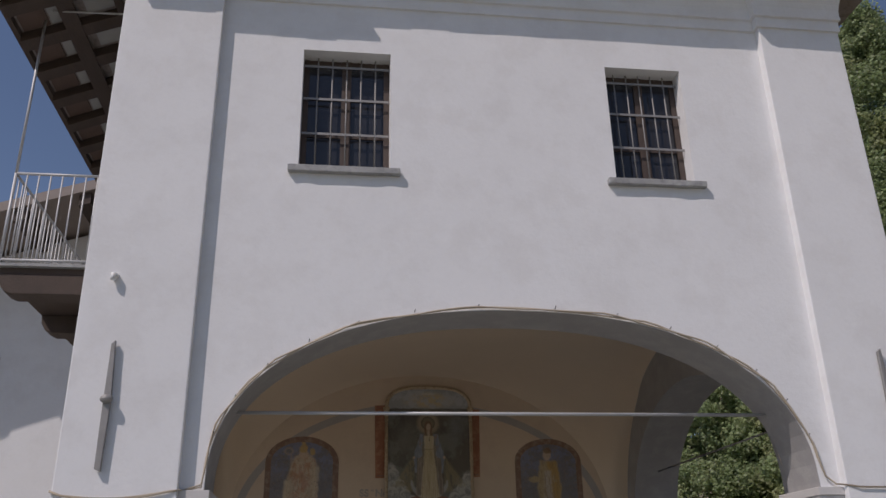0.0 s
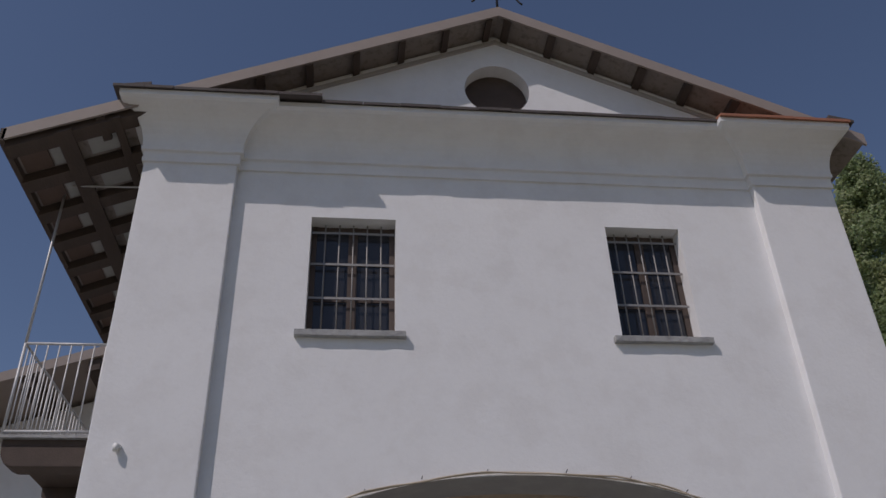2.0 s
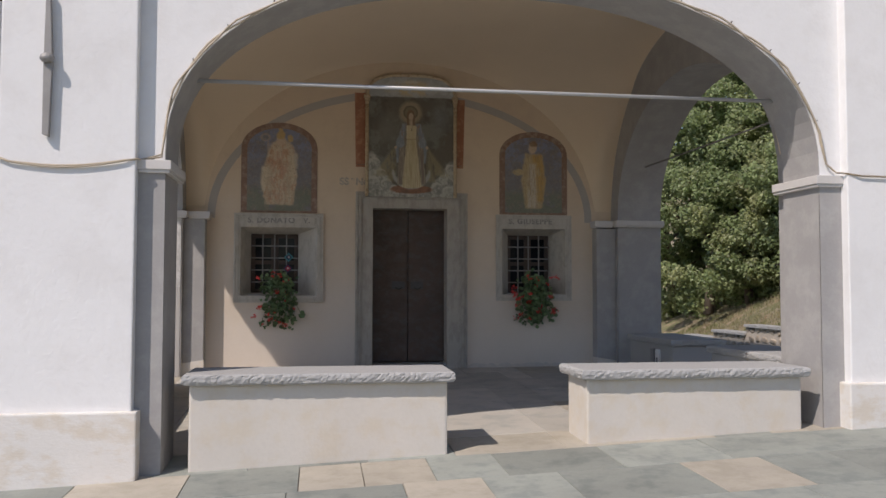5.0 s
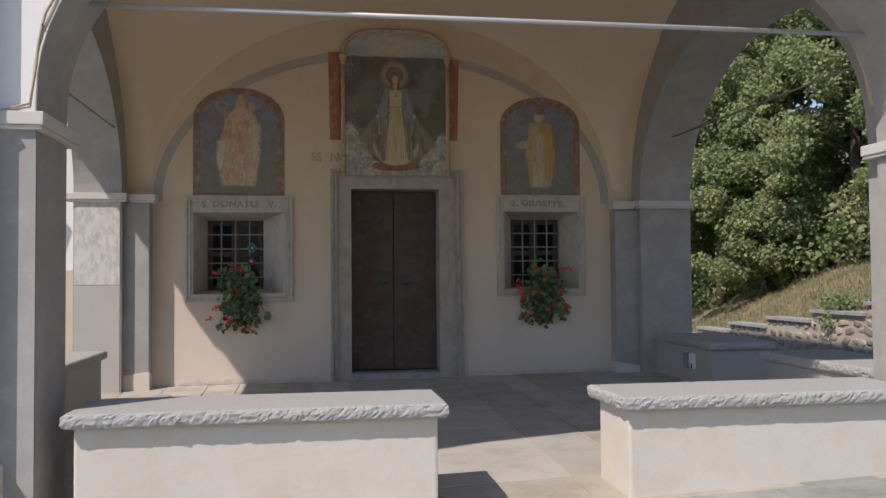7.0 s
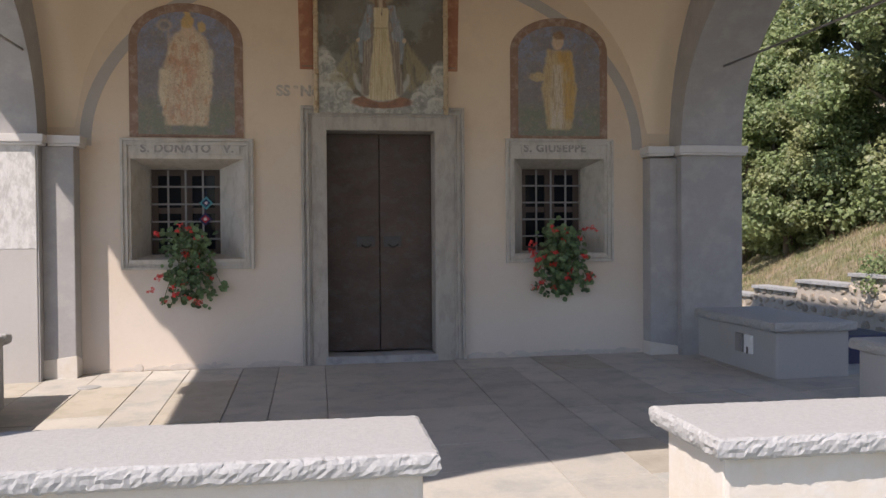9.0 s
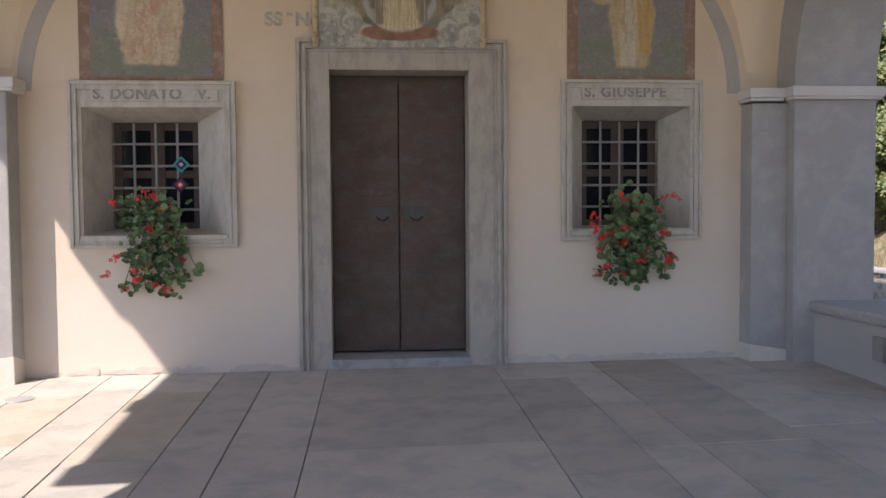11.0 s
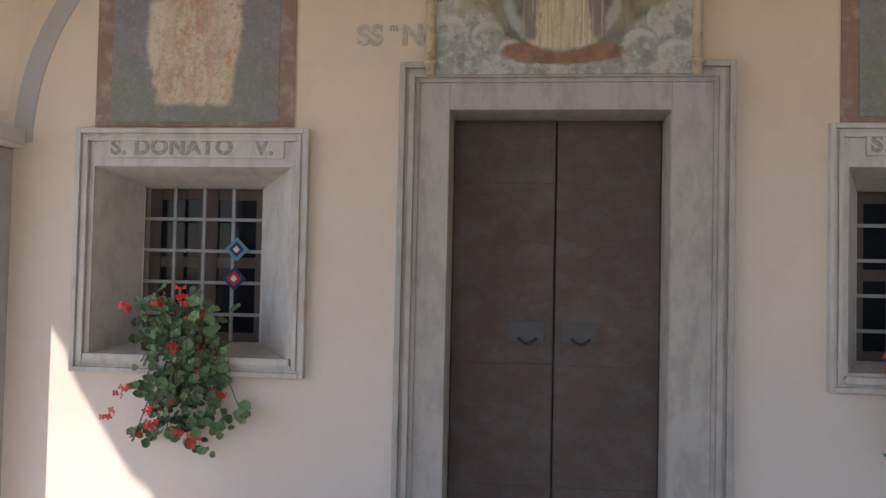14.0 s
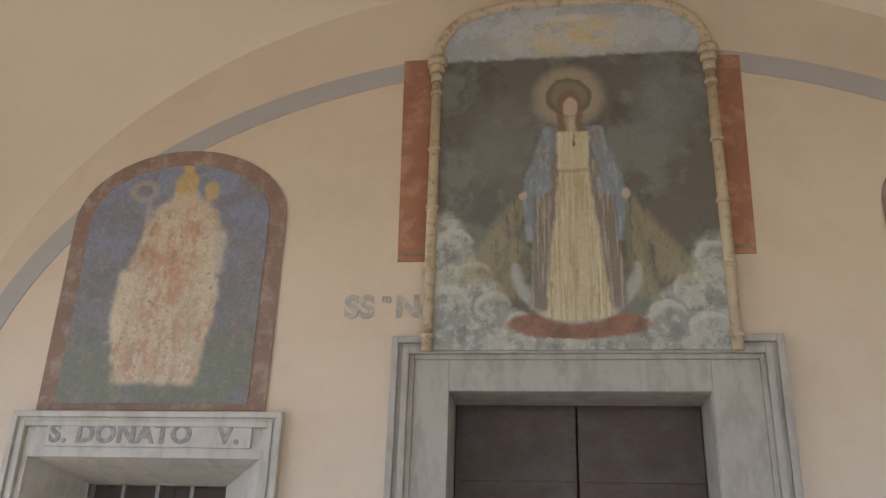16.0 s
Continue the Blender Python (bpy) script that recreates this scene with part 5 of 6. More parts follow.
# ---- roof ----
RY0, RY1 = 7.30, 20.0
roof = thing("roof", "gabled roof with grey-brown fascia and dark boarded eaves", "roof", "", (GA, RY0, 9.705))
for sx, run in ((-1, 5.45), (1, 4.35)):
    bm = bmesh.new()
    prism(bm, [(GA, 9.69), (GA + sx * run, 9.69 - GS * run), (GA + sx * run, 9.775 - GS * run), (GA, 9.775)], "y", RY0 + 0.03, RY1)
    part("roof_slope", bm, M_SOFFIT, roof, "tiled slope seen from below")
    bm = bmesh.new()
    prism(bm, [(GA, 9.63), (GA + sx * run, 9.63 - GS * run), (GA + sx * run, 9.79 - GS * run), (GA, 9.79)], "y", RY0, RY0 + 0.028)
    part("fascia", bm, M_FASCIA, roof, "grey-brown fascia board")
    # purlin ends under the rake
    n = 9
    for k in range(n):
        d = 0.12 + k * 0.55
        if d > run - 0.2:
            continue
        x, z = GA + sx * d, 9.69 - GS * d
        bm = bmesh.new()
        prism(bm, [(x - 0.042, z + 0.042 * GS * sx - 0.075), (x + 0.042, z - 0.042 * GS * sx - 0.075), (x + 0.042, z - 0.042 * GS * sx - 0.002), (x - 0.042, z + 0.042 * GS * sx - 0.002)], "y", RY0 + 0.035, FY + 0.02)
        part("purlin", bm, M_WOOD, roof, "dark timber purlin end", 0.006)
    # light plaster line under the boards, on the gable
    bm = bmesh.new()
    prism(bm, [(GA, 9.525), (GA + sx * 4.0, 9.525 - GS * 4.0), (GA + sx * 4.0, 9.585 - GS * 4.0), (GA, 9.585)], "y", FY - 0.025, FY + 0.01)
    part("gable_strip", bm, M_BAND, roof, "grey-brown strip along the gable")
# rafters, long beam and pale boards of the wide eave over the balcony
def eave_z(x):
    return 9.69 - GS * (GA - x)


def eave_piece(name, x0, x1, y0, y1, up, down, material, label=""):
    bm = bmesh.new()
    prism(bm, [(x0, eave_z(x0) - down), (x1, eave_z(x1) - down), (x1, eave_z(x1) - up), (x0, eave_z(x0) - up)], "y", y0, y1)
    part(name, bm, material, roof, label, 0.005)


for k in range(16):
    y = 7.37 + k * 0.62
    eave_piece("rafter", -3.28, -1.85, y, y + 0.20, 0.002, 0.125, M_WOOD)
    y0 = y + 0.21
    eave_piece("clay_panel", -3.24, -2.97, y0 + 0.01, y0 + 0.39, 0.004, 0.02, M_CLAYP, "red-brown clay underside")
    eave_piece("pale_board", -2.945, -2.845, y0 + 0.08, y0 + 0.36, 0.004, 0.03, M_PALEB, "pale limed board")
    eave_piece("pale_board", -2.575, -2.275, y0 + 0.08, y0 + 0.34, 0.004, 0.03, M_PALEB, "pale limed board")
eave_piece("long_beam", -2.80, -2.64, RY0 + 0.04, 17.5, 0.10, 0.135, M_WOOD)
eave_piece("batten", -2.25, -2.17, RY0 + 0.04, 17.5, 0.10, 0.132, M_WOOD)
bm = bmesh.new()
box(bm, -3.33, -3.27, RY0, 17.5, eave_z(-3.3) - 0.065, eave_z(-3.3) + 0.095)
part("eave_board", bm, M_WOOD, roof)
cross = thing("roof_cross", "black wrought iron cross with curls on the ridge", "cross", "", (GA, RY0 + 0.02, 9.87))
bm = bmesh.new()
rod(bm, (GA, 7.34, 9.78), (GA, 7.34, 10.9), 0.016)
rod(bm, (GA - 0.3, 7.34, 10.6), (GA + 0.3, 7.34, 10.6), 0.014)
part("cross_bars", bm, M_BLACK, cross)
for s in (-1, 1):
    bm = bmesh.new()
    tube(bm, [(GA + s * (0.05 + 0.28 * t / 10), 7.34, 10.02 + 0.12 * math.sin(t / 10 * 4.5)) for t in range(11)], 0.012, 6)
    part("curl", bm, M_BLACK, cross)
    bm = bmesh.new()
    tube(bm, [(GA + s * (0.02 + 0.22 * t / 10), 7.34, 9.98 + 0.20 * (t / 10) ** 2) for t in range(11)], 0.01, 6)
    part("curl", bm, M_BLACK, cross)

# ---- neighbouring house with its balcony ----
HY = 14.4
BX, BY0, BY1, BXE, BZ, BT = -3.0, 8.50, HY, -1.93, 4.50, 5.515
bal = thing("balcony", "timber balcony with white iron railing beside the church eave", "balcony", "", (-2.5, BY0, 4.2))
bm = bmesh.new()
box(bm, BX + 0.01, BXE, BY0 + 0.02, BY1, 4.40, BZ - 0.03)
part("deck", bm, M_WOOD, bal, "", 0.008)
bm = bmesh.new()
box(bm, BX - 0.04, BXE, BY0 - 0.04, BY1, BZ - 0.03, BZ)
part("deck_edge", bm, M_STONE, bal, "thin grey stone deck edge")
for k in range(5):
    y = BY0 + 0.005 + 1.36 * k
    bm = bmesh.new()
    prism(bm, [(BX + 0.02, 4.398), (BX + 0.03, 4.30), (BX + 0.08, 4.22), (BX + 0.15, 4.19), (BXE, 4.19), (BXE, 4.398)], "y", y, y + 0.26)
    part("cross_beam", bm, M_WOOD, bal, "dark timber beam with rounded end", 0.01)
for a, b in (((BX, BY0, BT), (BXE, BY0, BT)), ((BX, BY0, BT), (BX, BY1, BT)), ((BX, BY0, BZ + 0.045), (BXE, BY0, BZ + 0.045)), ((BX, BY0, BZ + 0.045), (BX, BY1, BZ + 0.045))):
    bm = bmesh.new()
    rod(bm, a, b, 0.015, 6)
    part("rail", bm, M_IRON, bal)
for i in range(10):
    bm = bmesh.new()
    x = BX + 0.118 * i
    rod(bm, (x, BY0, BZ - 0.01), (x, BY0, BT), 0.0085 if i else 0.017, 6)
    part("baluster", bm, M_IRON, bal)
for i in range(1, 50):
    bm = bmesh.new()
    y = BY0 + 0.118 * i
    rod(bm, (BX, y, BZ - 0.01), (BX, y, BT), 0.0085, 6)
    part("baluster", bm, M_IRON, bal)
bm = bmesh.new()
rod(bm, (BX, BY0, BT - 0.1), (BX, BY0, eave_z(BX) - 0.005), 0.016, 6)
part("stay_rod", bm, M_IRON, bal, "grey iron rod up to the eaves")
bm = bmesh.new()
rod(bm, (-2.86, 8.30, 7.45), (-1.88, 8.30, 7.47), 0.011, 6)
tagged(fin(bm, "eave_rod", M_IRON), "thin pale iron rod between eave and wall", "iron rod")

house = thing("house", "white neighbouring house with beige dado and brown roof", "house", "", (-5.4, HY, -0.6))
bm = bmesh.new()
prism(bm, [(-10, -1.0), (-3.60, -1.0), (-3.60, 1.83), (-2.66, 1.83), (-2.66, -1.0), (-1.85, -1.0), (-1.85, 8.0), (-10, 5.3)], "y", HY, HY + 0.4)
part("wall", bm, M_WHITE, house)
bm = bmesh.new()
box(bm, -10, -3.60, HY - 0.008, HY + 0.01, -1.0, 1.12)
part("dado", bm, M_DADO, house, "beige painted dado")
bm = bmesh.new()
box(bm, -2.66, -1.85, HY - 0.008, HY + 0.01, -1.0, 1.40)
part("dado", bm, M_DADO, house, "beige painted dado")
bm = bmesh.new()
prism(bm, [(-10.5, 5.22), (-1.95, 8.07), (-1.95, 8.24), (-10.5, 5.39)], "y", 13.0, 20)
part("roof", bm, M_FASCIA, house, "brown weathered roof slope")
for k in range(8):
    x = -9.5 + k * 0.95
    z = 5.21 + (x + 10.5) * 0.333
    bm = bmesh.new()
    prism(bm, [(x, z - 0.20), (x + 0.18, z - 0.14), (x + 0.18, z + 0.055), (x, z)], "y", 13.05, HY + 0.1)
    part("purlin", bm, M_WOOD, house)
bm = bmesh.new()
box(bm, -3.60, -2.66, HY + 0.1, HY + 0.18, -0.6, 1.84)
hd = part("door", bm, mat("dark_red_door", (0.10, 0.035, 0.03), 0.6, 0.2, 4, 50, 0.15), house, "dark red wooden door", 0.006)
for k in range(2):
    bm = bmesh.new()
    box(bm, -3.52 + 0.43 * k, -3.17 + 0.43 * k, HY + 0.085, HY + 0.105, 0.1, 1.65)
    part("door_panel", bm, M_BROWN, hd, "", 0.01)
bm = bmesh.new()
box(bm, -3.7, -2.0, HY - 0.12, HY + 0.01, 3.62, 3.85)
part("lintel_beam", bm, M_WOOD, house, "dark timber beam over the door", 0.02)
bm = bmesh.new()
box(bm, -5.90, -5.07, HY - 0.05, HY - 0.005, 3.42, 5.07)
sh = part("shutter", bm, M_CASE, house, "brown wooden shutter", 0.01)
for k in range(12):
    bm = bmesh.new()
    box(bm, -5.84, -5.13, HY - 0.062, HY - 0.045, 3.52 + k * 0.125, 3.60 + k * 0.125)
    part("slat", bm, M_CASE, sh)
bm = bmesh.new()
box(bm, -5.98, -4.98, HY - 0.10, HY + 0.02, 3.30, 3.38)
part("sill", bm, M_STONE, house, "", 0.01)

sign = thing("wooden_sign", "pale wooden sign with faded handwriting and green pan", "sign", "", (-4.5, HY, 1.2))
bm = bmesh.new()
v = box(bm, -5.15, -3.98, HY - 0.04, HY - 0.004, 1.22, 1.88)
bmesh.ops.subdivide_edges(bm, edges=[e for e in bm.edges if abs(e.verts[0].co.x - e.verts[1].co.x) > 0.3], cuts=12)
for q in bm.verts:
    q.co.z += 0.02 * noise.noise((q.co.x * 4, q.co.z * 3, 0))
board = part("board", bm, M_SIGN, sign, "", 0.006)
pan_ = [(a, 1.55 + (b - 1.55) + 0.35 * (a + 4.42)) for a, b in oval(-4.42, 1.53, 0.25, 0.14, 28)]
decal("pan_rim", pan_, HY - 0.047, M_BROWN, sign, "dark painted outline")
decal("pan_fill", [(-4.42 + (a + 4.42) * 0.8, 1.53 + (b - 1.53) * 0.76) for a, b in pan_], HY - 0.050, M_SIGNG, sign, "green painted centre")
decal("pan_grip", [(-4.22, 1.62), (-4.0, 1.78), (-4.0, 1.86), (-4.25, 1.70)], HY - 0.048, M_BROWN, sign)
rnd = random.Random(2)
for row, (z, xs_) in enumerate(((1.79, -5.05), (1.69, -5.1), (1.56, -4.95), (1.32, -5.1))):
    x = xs_
    for k in range(7 if row != 2 else 2):
        w = rnd.uniform(0.018, 0.05)
        if x > -4.62:
            break
        decal("writing_bar", [(x, z - 0.02), (x + w, z - 0.028), (x + w, z + 0.026), (x, z + 0.02)], HY - 0.046, M_BROWN, sign)
        x += w + 0.03
plank = thing("wooden_plank", "short brown rough plank fixed on the house wall", "plank", "", (-4.25, HY, 2.0))
bm = bmesh.new()
box(bm, -4.48, -4.0, HY - 0.07, HY - 0.004, 2.04, 2.29)
part("board", bm, M_CASE, plank, "", 0.025)
lan = thing("wall_lantern", "dark iron wall lantern on a curled bracket", "lantern", "", (-3.25, HY, 3.1))
bm = bmesh.new()
tube(bm, [(-3.25, HY, 3.15), (-3.25, 14.15, 3.24), (-3.25, 13.98, 3.22), (-3.25, 13.9, 3.12)], 0.014, 6)
part("bracket", bm, M_BLACK, lan)
bm = bmesh.new()
prism(bm, [(-3.36, 3.12), (-3.14, 3.12), (-3.08, 3.05), (-3.16, 2.76), (-3.34, 2.76), (-3.42, 3.05)], "y", 13.8, 14.0)
part("lamp_body", bm, M_BLACK, lan, "", 0.01)
pl = thing("planter", "small terracotta planter with pink flowers by the house", "planter", "", (-2.35, 12.85, 0.3))
bm = bmesh.new()
box(bm, -2.55, -2.13, 12.75, 12.95, gz(-2.3, 12.8) - 0.02, 0.52)
part("trough", bm, M_TERRA, pl, "", 0.02)
bm = bmesh.new()
rnd = random.Random(6)
for i in range(90):
    p = Vector((rnd.uniform(-2.55, -2.13), rnd.uniform(12.74, 12.96), 0.52 + rnd.uniform(0, 0.10)))
    q = Euler((rnd.uniform(0, 3), rnd.uniform(0, 3), 0)).to_quaternion()
    bm.faces.new([bm.verts.new(p + q @ Vector(o)) for o in ((-0.02, 0, 0), (0, -0.014, 0), (0.02, 0, 0.004), (0, 0.014, 0))])
part("flowers", bm, M_FPINK, pl, "pale pink blossoms")["kind"] = "stuff"

bm = bmesh.new()
box(bm, 6.15, 6.62, 11.95, 12.45, gz(6.4, 12.2) - 0.05, 0.30)
b_ = thing("storage_box", "navy blue plastic box standing on the paving outside", "box", "", (6.4, 12.2, 0))
part("body", bm, M_BIN, b_, "", 0.03)
bm = bmesh.new()
box(bm, 6.12, 6.65, 11.92, 12.48, 0.28, 0.33)
part("lid", bm, M_BIN, b_, "", 0.02)

# ---- stone wall with stepped caps ----
swall = structure("wall_garden", (lambda b: (box(b, WALLX + 0.04, WALLX + 0.36, 13.0, 28.2, -1.2, -0.75), b)[1])(bmesh.new()), M_MORTAR, "low retaining wall of rubble stone below the hill")
steps_ = []
y = 28.2
while y > 13.6:
    steps_.append((y - 1.93, y, wall_top(y - 0.965)))
    y -= 1.93
for y0, y1, top in steps_:
    c_ = thing("wall_section", "rubble stone wall section capped with flat grey slabs", "stone wall", "garden wall sections", (WALLX, y0, 0))
    bm = bmesh.new()
    box(bm, WALLX + 0.03, WALLX + 0.36, y0, y1, -1.1, top - 0.05)
    part("core", bm, M_MORTAR, c_)
    for k in range(3):
        bm = bmesh.new()
        box(bm, WALLX - 0.05, WALLX + 0.42, y0 + 0.643 * k + 0.008, y0 + 0.643 * (k + 1) - 0.008, top - 0.06, top + 0.015)
        part("cap_slab", bm, M_STONE, c_, "flat grey cap slab", 0.008)


def stone_mesh(seed):
    rnd = random.Random(seed)
    bm = bmesh.new()
    bmesh.ops.create_icosphere(bm, subdivisions=1, radius=0.5)
    for v in bm.verts:
        v.co *= rnd.uniform(0.8, 1.15)
        v.co = Vector([math.copysign(abs(c) ** 0.75 * 0.62, c) for c in v.co])
    me = bpy.data.meshes.new("stone")
    bm.to_mesh(me)
    bm.free()
    me.materials.append(M_WSTONE)
    return me


STONES = [stone_mesh(i) for i in range(7)]
rnd = random.Random(21)
for y0, y1, top in steps_:
    owner = [o for o in scene.objects if o.name.startswith("wall_section") and abs(o.location.y - y0) < 0.01][0]
    z = -0.95
    while z < top - 0.12:
        hgt = rnd.uniform(0.17, 0.28)
        y = y0 + rnd.uniform(0, 0.05)
        while y < y1 - 0.1:
            w = rnd.uniform(0.22, 0.5)
            ob = new("stone", rnd.choice(STONES))
            ob.parent = owner
            ob.matrix_parent_inverse = Matrix.Translation(-owner.location)
            ob.matrix_basis = Matrix.LocRotScale((WALLX + 0.03, min(y + w / 2, y1 - 0.08), min(z + hgt / 2 + rnd.uniform(-0.05, 0.05), top - 0.11)), Euler((rnd.uniform(-0.6, 0.6), 0, 0)), (rnd.uniform(0.08, 0.12), w * rnd.uniform(0.9, 1.2), hgt * rnd.uniform(0.8, 1.35)))
            y += w
        z += hgt


# ---- trees and growth on the hill ----
def leaf_cloud(centres, radii, per, size, seed, shape=6, flat=0.7):
    """Leaves scattered in the shells of many clumps, as one mesh's vertices and faces."""
    rs = np.random.RandomState(seed)
    vs, fs, n0 = [], [], 0
    ang = np.arange(shape) / shape * 2 * np.pi
    prof_r = np.where(np.arange(shape) % 2 == 0, 1.0, 0.62)
    for c, r in zip(centres, radii):
        n = int(per * (r / 0.8) ** 2)
        d = rs.normal(size=(n, 3))
        d /= np.linalg.norm(d, axis=1)[:, None]
        rad = r * rs.uniform(0.1, 1.5, n) ** 0.5
        p = np.array(c) + d * rad[:, None] * np.array([1, 1, flat])
        s = size * rs.uniform(0.6, 1.3, n)
        nrm = d * 0.35 + rs.normal(size=(n, 3)) * 0.7 + np.array([-0.4, -0.4, 0.5])
        nrm /= np.linalg.norm(nrm, axis=1)[:, None]
        t = np.cross(nrm, rs.normal(size=(n, 3)))
        t /= np.linalg.norm(t, axis=1)[:, None] + 1e-9
        b = np.cross(nrm, t)
        for k in range(shape):
            vs.append(p + (t * np.cos(ang[k]) + b * 0.8 * np.sin(ang[k])) * (s * prof_r[k])[:, None] + nrm * (0.12 * s * (k % 2))[:, None])
        vs[-shape:] = [np.stack(vs[-shape:], axis=1).reshape(-1, 3)]
        idx = n0 + np.arange(n * shape).reshape(n, shape)
        fs.append(idx)
        n0 += n * shape
    return np.concatenate(vs), np.concatenate(fs)


def leaf_mesh(name, vs, fs, material):
    me = bpy.data.meshes.new(name)
    me.from_pydata(vs.tolist(), [], fs.tolist())
    me.materials.append(material)
    return me


def tree(x, y, height, spread, seed, low=0.1, label="tall leafy deciduous tree with dense green crown on the hill", size=0.13, per=250, mat_=None):
    rnd = random.Random(seed)
    z0 = ground_z(x, y) - 0.1
    t = thing("tree", label, "tree", "hillside trees", (x, y, z0))
    bm = bmesh.new()
    base = Vector((x, y, z0))
    pts = [base + Vector((0.25 * math.sin(k * 0.9 + seed), 0.25 * math.cos(k * 0.7 + seed), height * 0.8 * k / 6)) for k in range(7)]
    r0 = 0.028 * height * 0.55 + 0.05
    tube(bm, pts, [r0 * (1 - 0.13 * k) for k in range(7)], 9)
    part("trunk", bm, M_BARK, t, "grey-brown trunk")
    cs, rr = [], []
    for i in range(9):
        a = rnd.uniform(0, 6.28)
        h = rnd.uniform(0.25, 0.75)
        s = pts[int(h * 6)]
        e = s + Vector((math.cos(a), math.sin(a), 0.55)) * spread * rnd.uniform(0.45, 0.8)
        bm = bmesh.new()
        mid = s.lerp(e, 0.5) + Vector((0, 0, 0.2))
        tube(bm, [s, mid, e], [0.07, 0.045, 0.015], 6)
        part("limb", bm, M_BARK, t)
        cs.append(tuple(e))
        rr.append(rnd.uniform(0.8, 1.2) * spread * 0.30)
    n = int(50 + 7.0 * spread * height / 4)
    for i in range(n):
        u = low + (1.04 - low) * (i + rnd.random()) / n
        a = rnd.uniform(0, 6.28)
        prof_ = spread * (0.95 * math.sin(math.pi * clamp(0.22 + 0.76 * u, 0, 1)) ** 0.8)
        d = prof_ * rnd.uniform(0.45, 1.0)
        cs.append((x + d * math.cos(a), y + d * math.sin(a), z0 + height * u))
        rr.append(rnd.uniform(0.42, 0.86) * (0.42 + 0.11 * spread))
    vs, fs = leaf_cloud(cs, rr, per, size, seed)
    ob = new("crown", leaf_mesh("crown", vs, fs, mat_ or M_LEAF))
    ob.parent = t
    ob.matrix_parent_inverse = Matrix.Translation(-t.location)
    ob["kind"] = "stuff"
    return t


TREES = ((16.9, 21.5, 9.5, 2.5), (16.6, 25.0, 11.0, 2.8), (17.5, 28.0, 13.0, 3.4), (15.0, 30.2, 10.0, 2.8), (19.2, 23.5, 17.0, 3.6), (22.5, 28.0, 19.0, 4.2), (14.8, 34.0, 12.0, 3.4), (18.0, 18.5, 11.0, 3.0), (22.5, 21.5, 14.0, 3.6), (12.4, 36.0, 11.0, 3.2), (19.5, 34.0, 14.0, 3.8), (25.0, 25.0, 15.0, 4.0), (15.0, 28.2, 7.0, 1.9), (15.6, 26.8, 5.0, 1.4), (18.2, 22.6, 12.0, 2.8))
for i, (x, y, h, s) in enumerate(TREES):
    tree(x, y, h, s, 40 + i, 0.2 if 8 <= i < 12 else 0.10, size=0.07 if i < 5 or i > 11 else 0.14, per=1000 if i < 5 or i > 11 else 230)

bush = thing("bush", "small round green bush growing over the stone wall", "bush", "", (12.3, 19.9, 0.45))
vs, fs = leaf_cloud([(12.35, 19.9, 0.61), (12.2, 19.7, 0.56), (12.4, 20.2, 0.61), (11.92, 19.75, 0.26), (12.5, 19.5, 0.66)], [0.38, 0.34, 0.32, 0.25, 0.3], 900, 0.045, 3)
ob = new("leaves", leaf_mesh("leaves", vs, fs, M_LEAF))
ob.parent = bush
ob.matrix_parent_inverse = Matrix.Translation(-bush.location)
bm = bmesh.new()
for k in range(5):
    tube(bm, [(12.35, 19.9, ground_z(12.35, 19.9)), (12.35 + 0.1 * math.cos(k * 1.3), 19.9 + 0.12 * math.sin(k * 1.3), 0.71)], 0.012, 5)
part("stems", bm, M_BARK, bush)

cs = []
for i in range(26):
    x, y = 16.7 - 0.145 * i * 0.65 + 0.25 * ((i * 5) % 4), 18.0 + 0.65 * i
    cs.append((x, y, ground_z(x, y) + 0.45 + 0.1 * ((i * 7) % 5)))
vs, fs = leaf_cloud(cs, [0.75 + 0.3 * ((i * 3) % 4) / 4 for i in range(26)], 260, 0.10, 77)
tagged(new("undergrowth", leaf_mesh("undergrowth", vs, fs, M_LEAF)), "dense dark green undergrowth at the edge of the wood", "undergrowth", "", "stuff")

rs = np.random.RandomState(5)
n = 16000
gx_, gy_ = rs.uniform(12.35, 17.5, n), rs.uniform(15.0, 30.0, n)
gzv = np.array([ground_z(a, b) for a, b in zip(gx_, gy_)])
hh = rs.uniform(0.05, 0.16, n)
aa = rs.uniform(0, 6.28, n)
w = 0.012
P = np.stack([gx_, gy_, gzv - 0.03], 1)
side = np.stack([np.cos(aa), np.sin(aa), 0 * aa], 1)
lean_ = np.stack([rs.normal(0, 0.04, n), rs.normal(0, 0.04, n), hh + 0.05], 1)
vs = np.stack([P - side * w, P + side * w, P + lean_], 1).reshape(-1, 3)
fs = np.arange(3 * n).reshape(n, 3)
tagged(new("grass", leaf_mesh("grass", vs, fs, M_TUFT)), "dry green and straw grass tufts on the hill", "grass", "", "stuff")


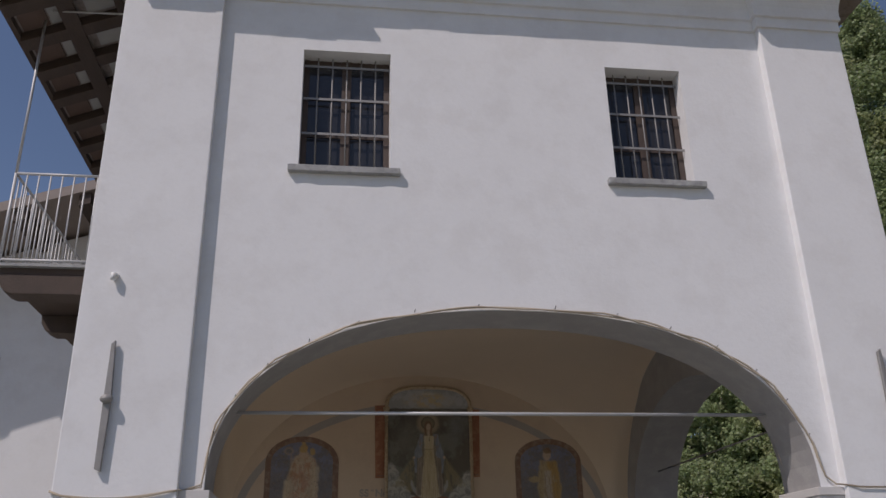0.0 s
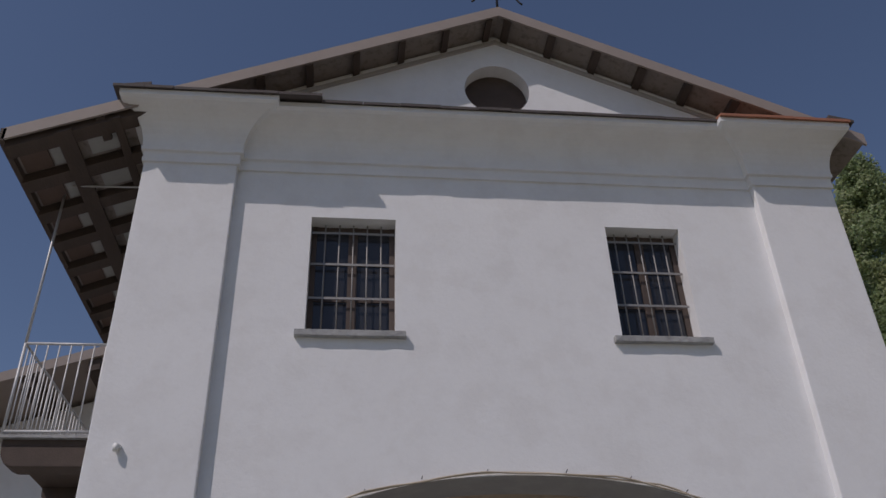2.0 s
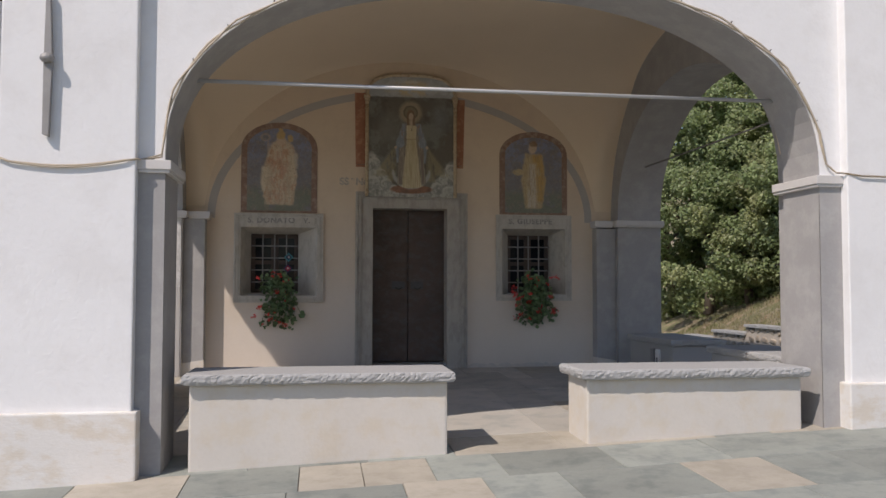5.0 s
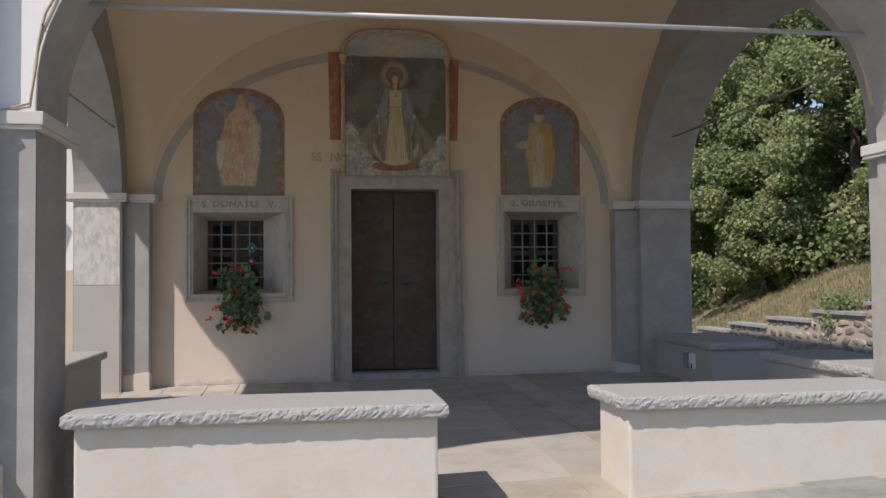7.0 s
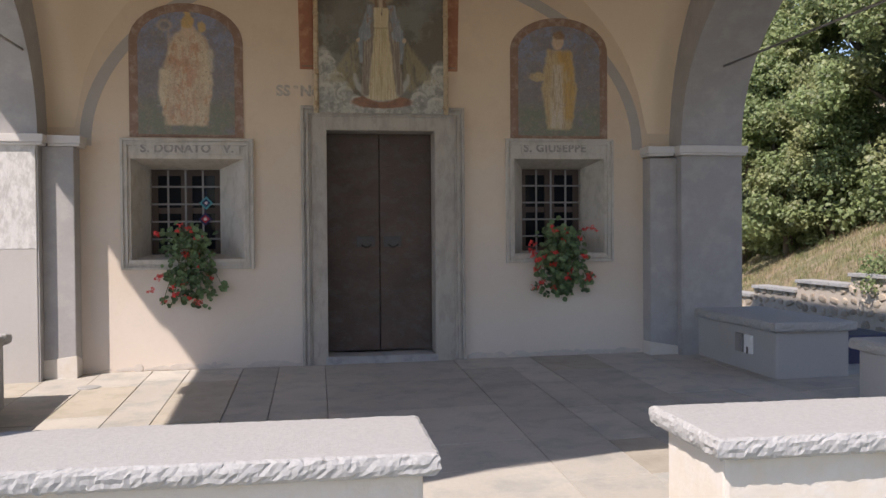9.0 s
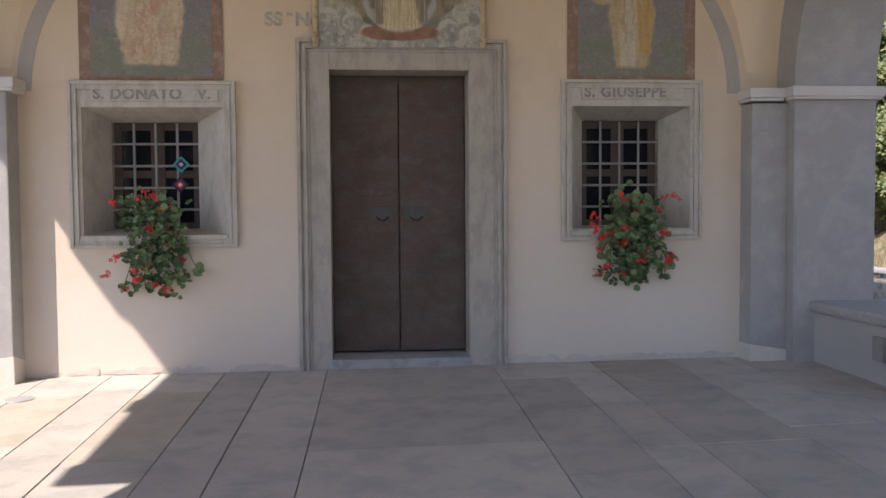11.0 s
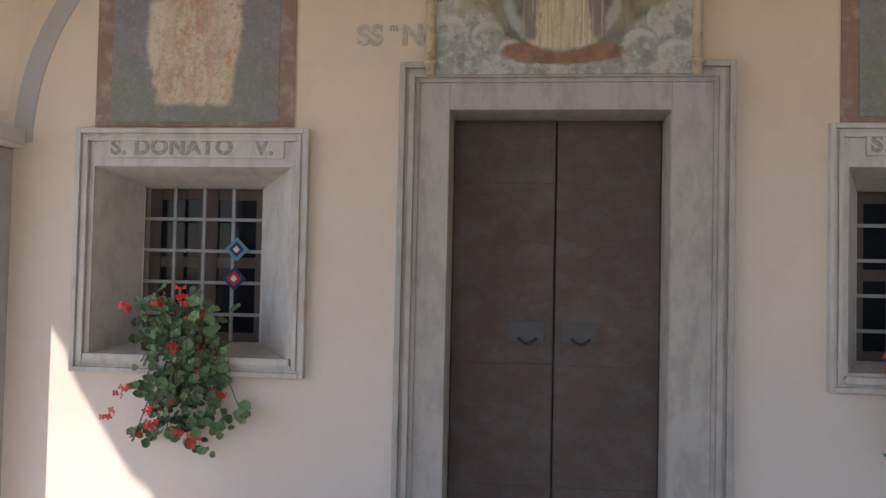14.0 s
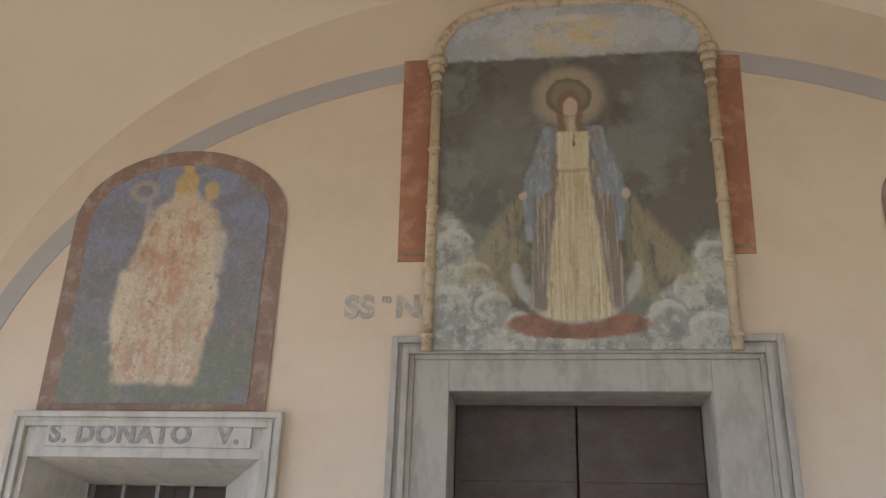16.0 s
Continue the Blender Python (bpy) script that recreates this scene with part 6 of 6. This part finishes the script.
# ---- flagstones ----
def slab_verts(x0, x1, y0, y1, rnd):
    j = 0.0035
    c = [(x0 + rnd.uniform(0.0012, j), y0 + rnd.uniform(0.0012, j)), (x1 - rnd.uniform(0.0012, j), y0 + rnd.uniform(0.0012, j)), (x1 - rnd.uniform(0.0012, j), y1 - rnd.uniform(0.0012, j)), (x0 + rnd.uniform(0.0012, j), y1 - rnd.uniform(0.0012, j))]
    dz = rnd.uniform(-0.0025, 0.0025)
    b = 0.003
    cx, cy = (x0 + x1) / 2, (y0 + y1) / 2
    lo = [(x, y, gz(x, y) - 0.03) for x, y in c]
    mi = [(x, y, gz(x, y) - 0.006 + dz) for x, y in c]
    hi = [(x + math.copysign(b, cx - x), y + math.copysign(b, cy - y), gz(x, y) + dz) for x, y in c]
    return lo + mi + hi


SLAB_FACES = [(0, 1, 5, 4), (1, 2, 6, 5), (2, 3, 7, 6), (3, 0, 4, 7), (4, 5, 9, 8), (5, 6, 10, 9), (6, 7, 11, 10), (7, 4, 8, 11), (8, 9, 10, 11)]
rnd = random.Random(31)
cells = []
strips = [-1.9, -1.35, -0.9, -0.42, -0.06, 0.45, 0.80, 1.25, 2.56, 3.05, 3.37, 4.0, 4.55, 5.0, 5.7]
for a, b in zip(strips, strips[1:]):
    y = 8.30
    while y < WY - 0.02:
        l_ = rnd.uniform(0.7, 1.5) if b - a < 1 else rnd.uniform(0.55, 1.2)
        y1 = y + l_ if y + l_ < WY - 0.4 else WY + 0.28
        cells.append((a, b, y, y1))
        y = y1
ys = [8.30, 7.62, 6.92, 6.12, 5.45, 4.7, 4.0]
for y1, y0 in zip(ys, ys[1:]):
    x = -4.0 - rnd.uniform(0, 0.5)
    while x < 8.2:
        l_ = rnd.uniform(0.45, 1.05)
        cells.append((x, x + l_, y0, y1))
        x += l_
y0 = 4.0
while y0 > -1.9:
    y1, y0 = y0, y0 - rnd.uniform(0.6, 0.85)
    x = -8.9
    while x < 7.2:
        l_ = rnd.uniform(0.5, 1.1)
        cells.append((x, x + l_, y0, y1))
        x += l_
y = 8.30
while y < 16:
    y1 = y + rnd.uniform(0.5, 0.8)
    for a, b in ((5.7, 8.2), (-4.2, -1.9)):
        x = a
        while x < b - 0.2:
            x1 = min(x + rnd.uniform(0.5, 1.0), b)
            cells.append((x, x1, y, y1))
            x = x1
    y = y1
near = [c for c in cells if -2.2 < c[0] < 6.2 and 5.4 < c[2] < 13.2][:300]
rest = [c for c in cells if c not in near]
for c in near:
    me = bpy.data.meshes.new("flagstone")
    me.from_pydata(slab_verts(*c, rnd), [], SLAB_FACES)
    outside = c[2] < 8.2
    me.materials.append(M_FLAGT if rnd.random() < (0.3 if outside else 0.10) else M_FLAGO if outside else M_FLAG)
    ob = new("flagstone", me)
    ob.parent = pavement
V, F = [], []
for c in rest:
    F += [tuple(i + len(V) for i in f) for f in SLAB_FACES]
    V += slab_verts(*c, rnd)
me = bpy.data.meshes.new("flagstones")
me.from_pydata(V, [], F)
me.materials.append(M_FLAGO)
ob = tagged(new("flagstones", me), kind="stuff")
ob.parent = pavement
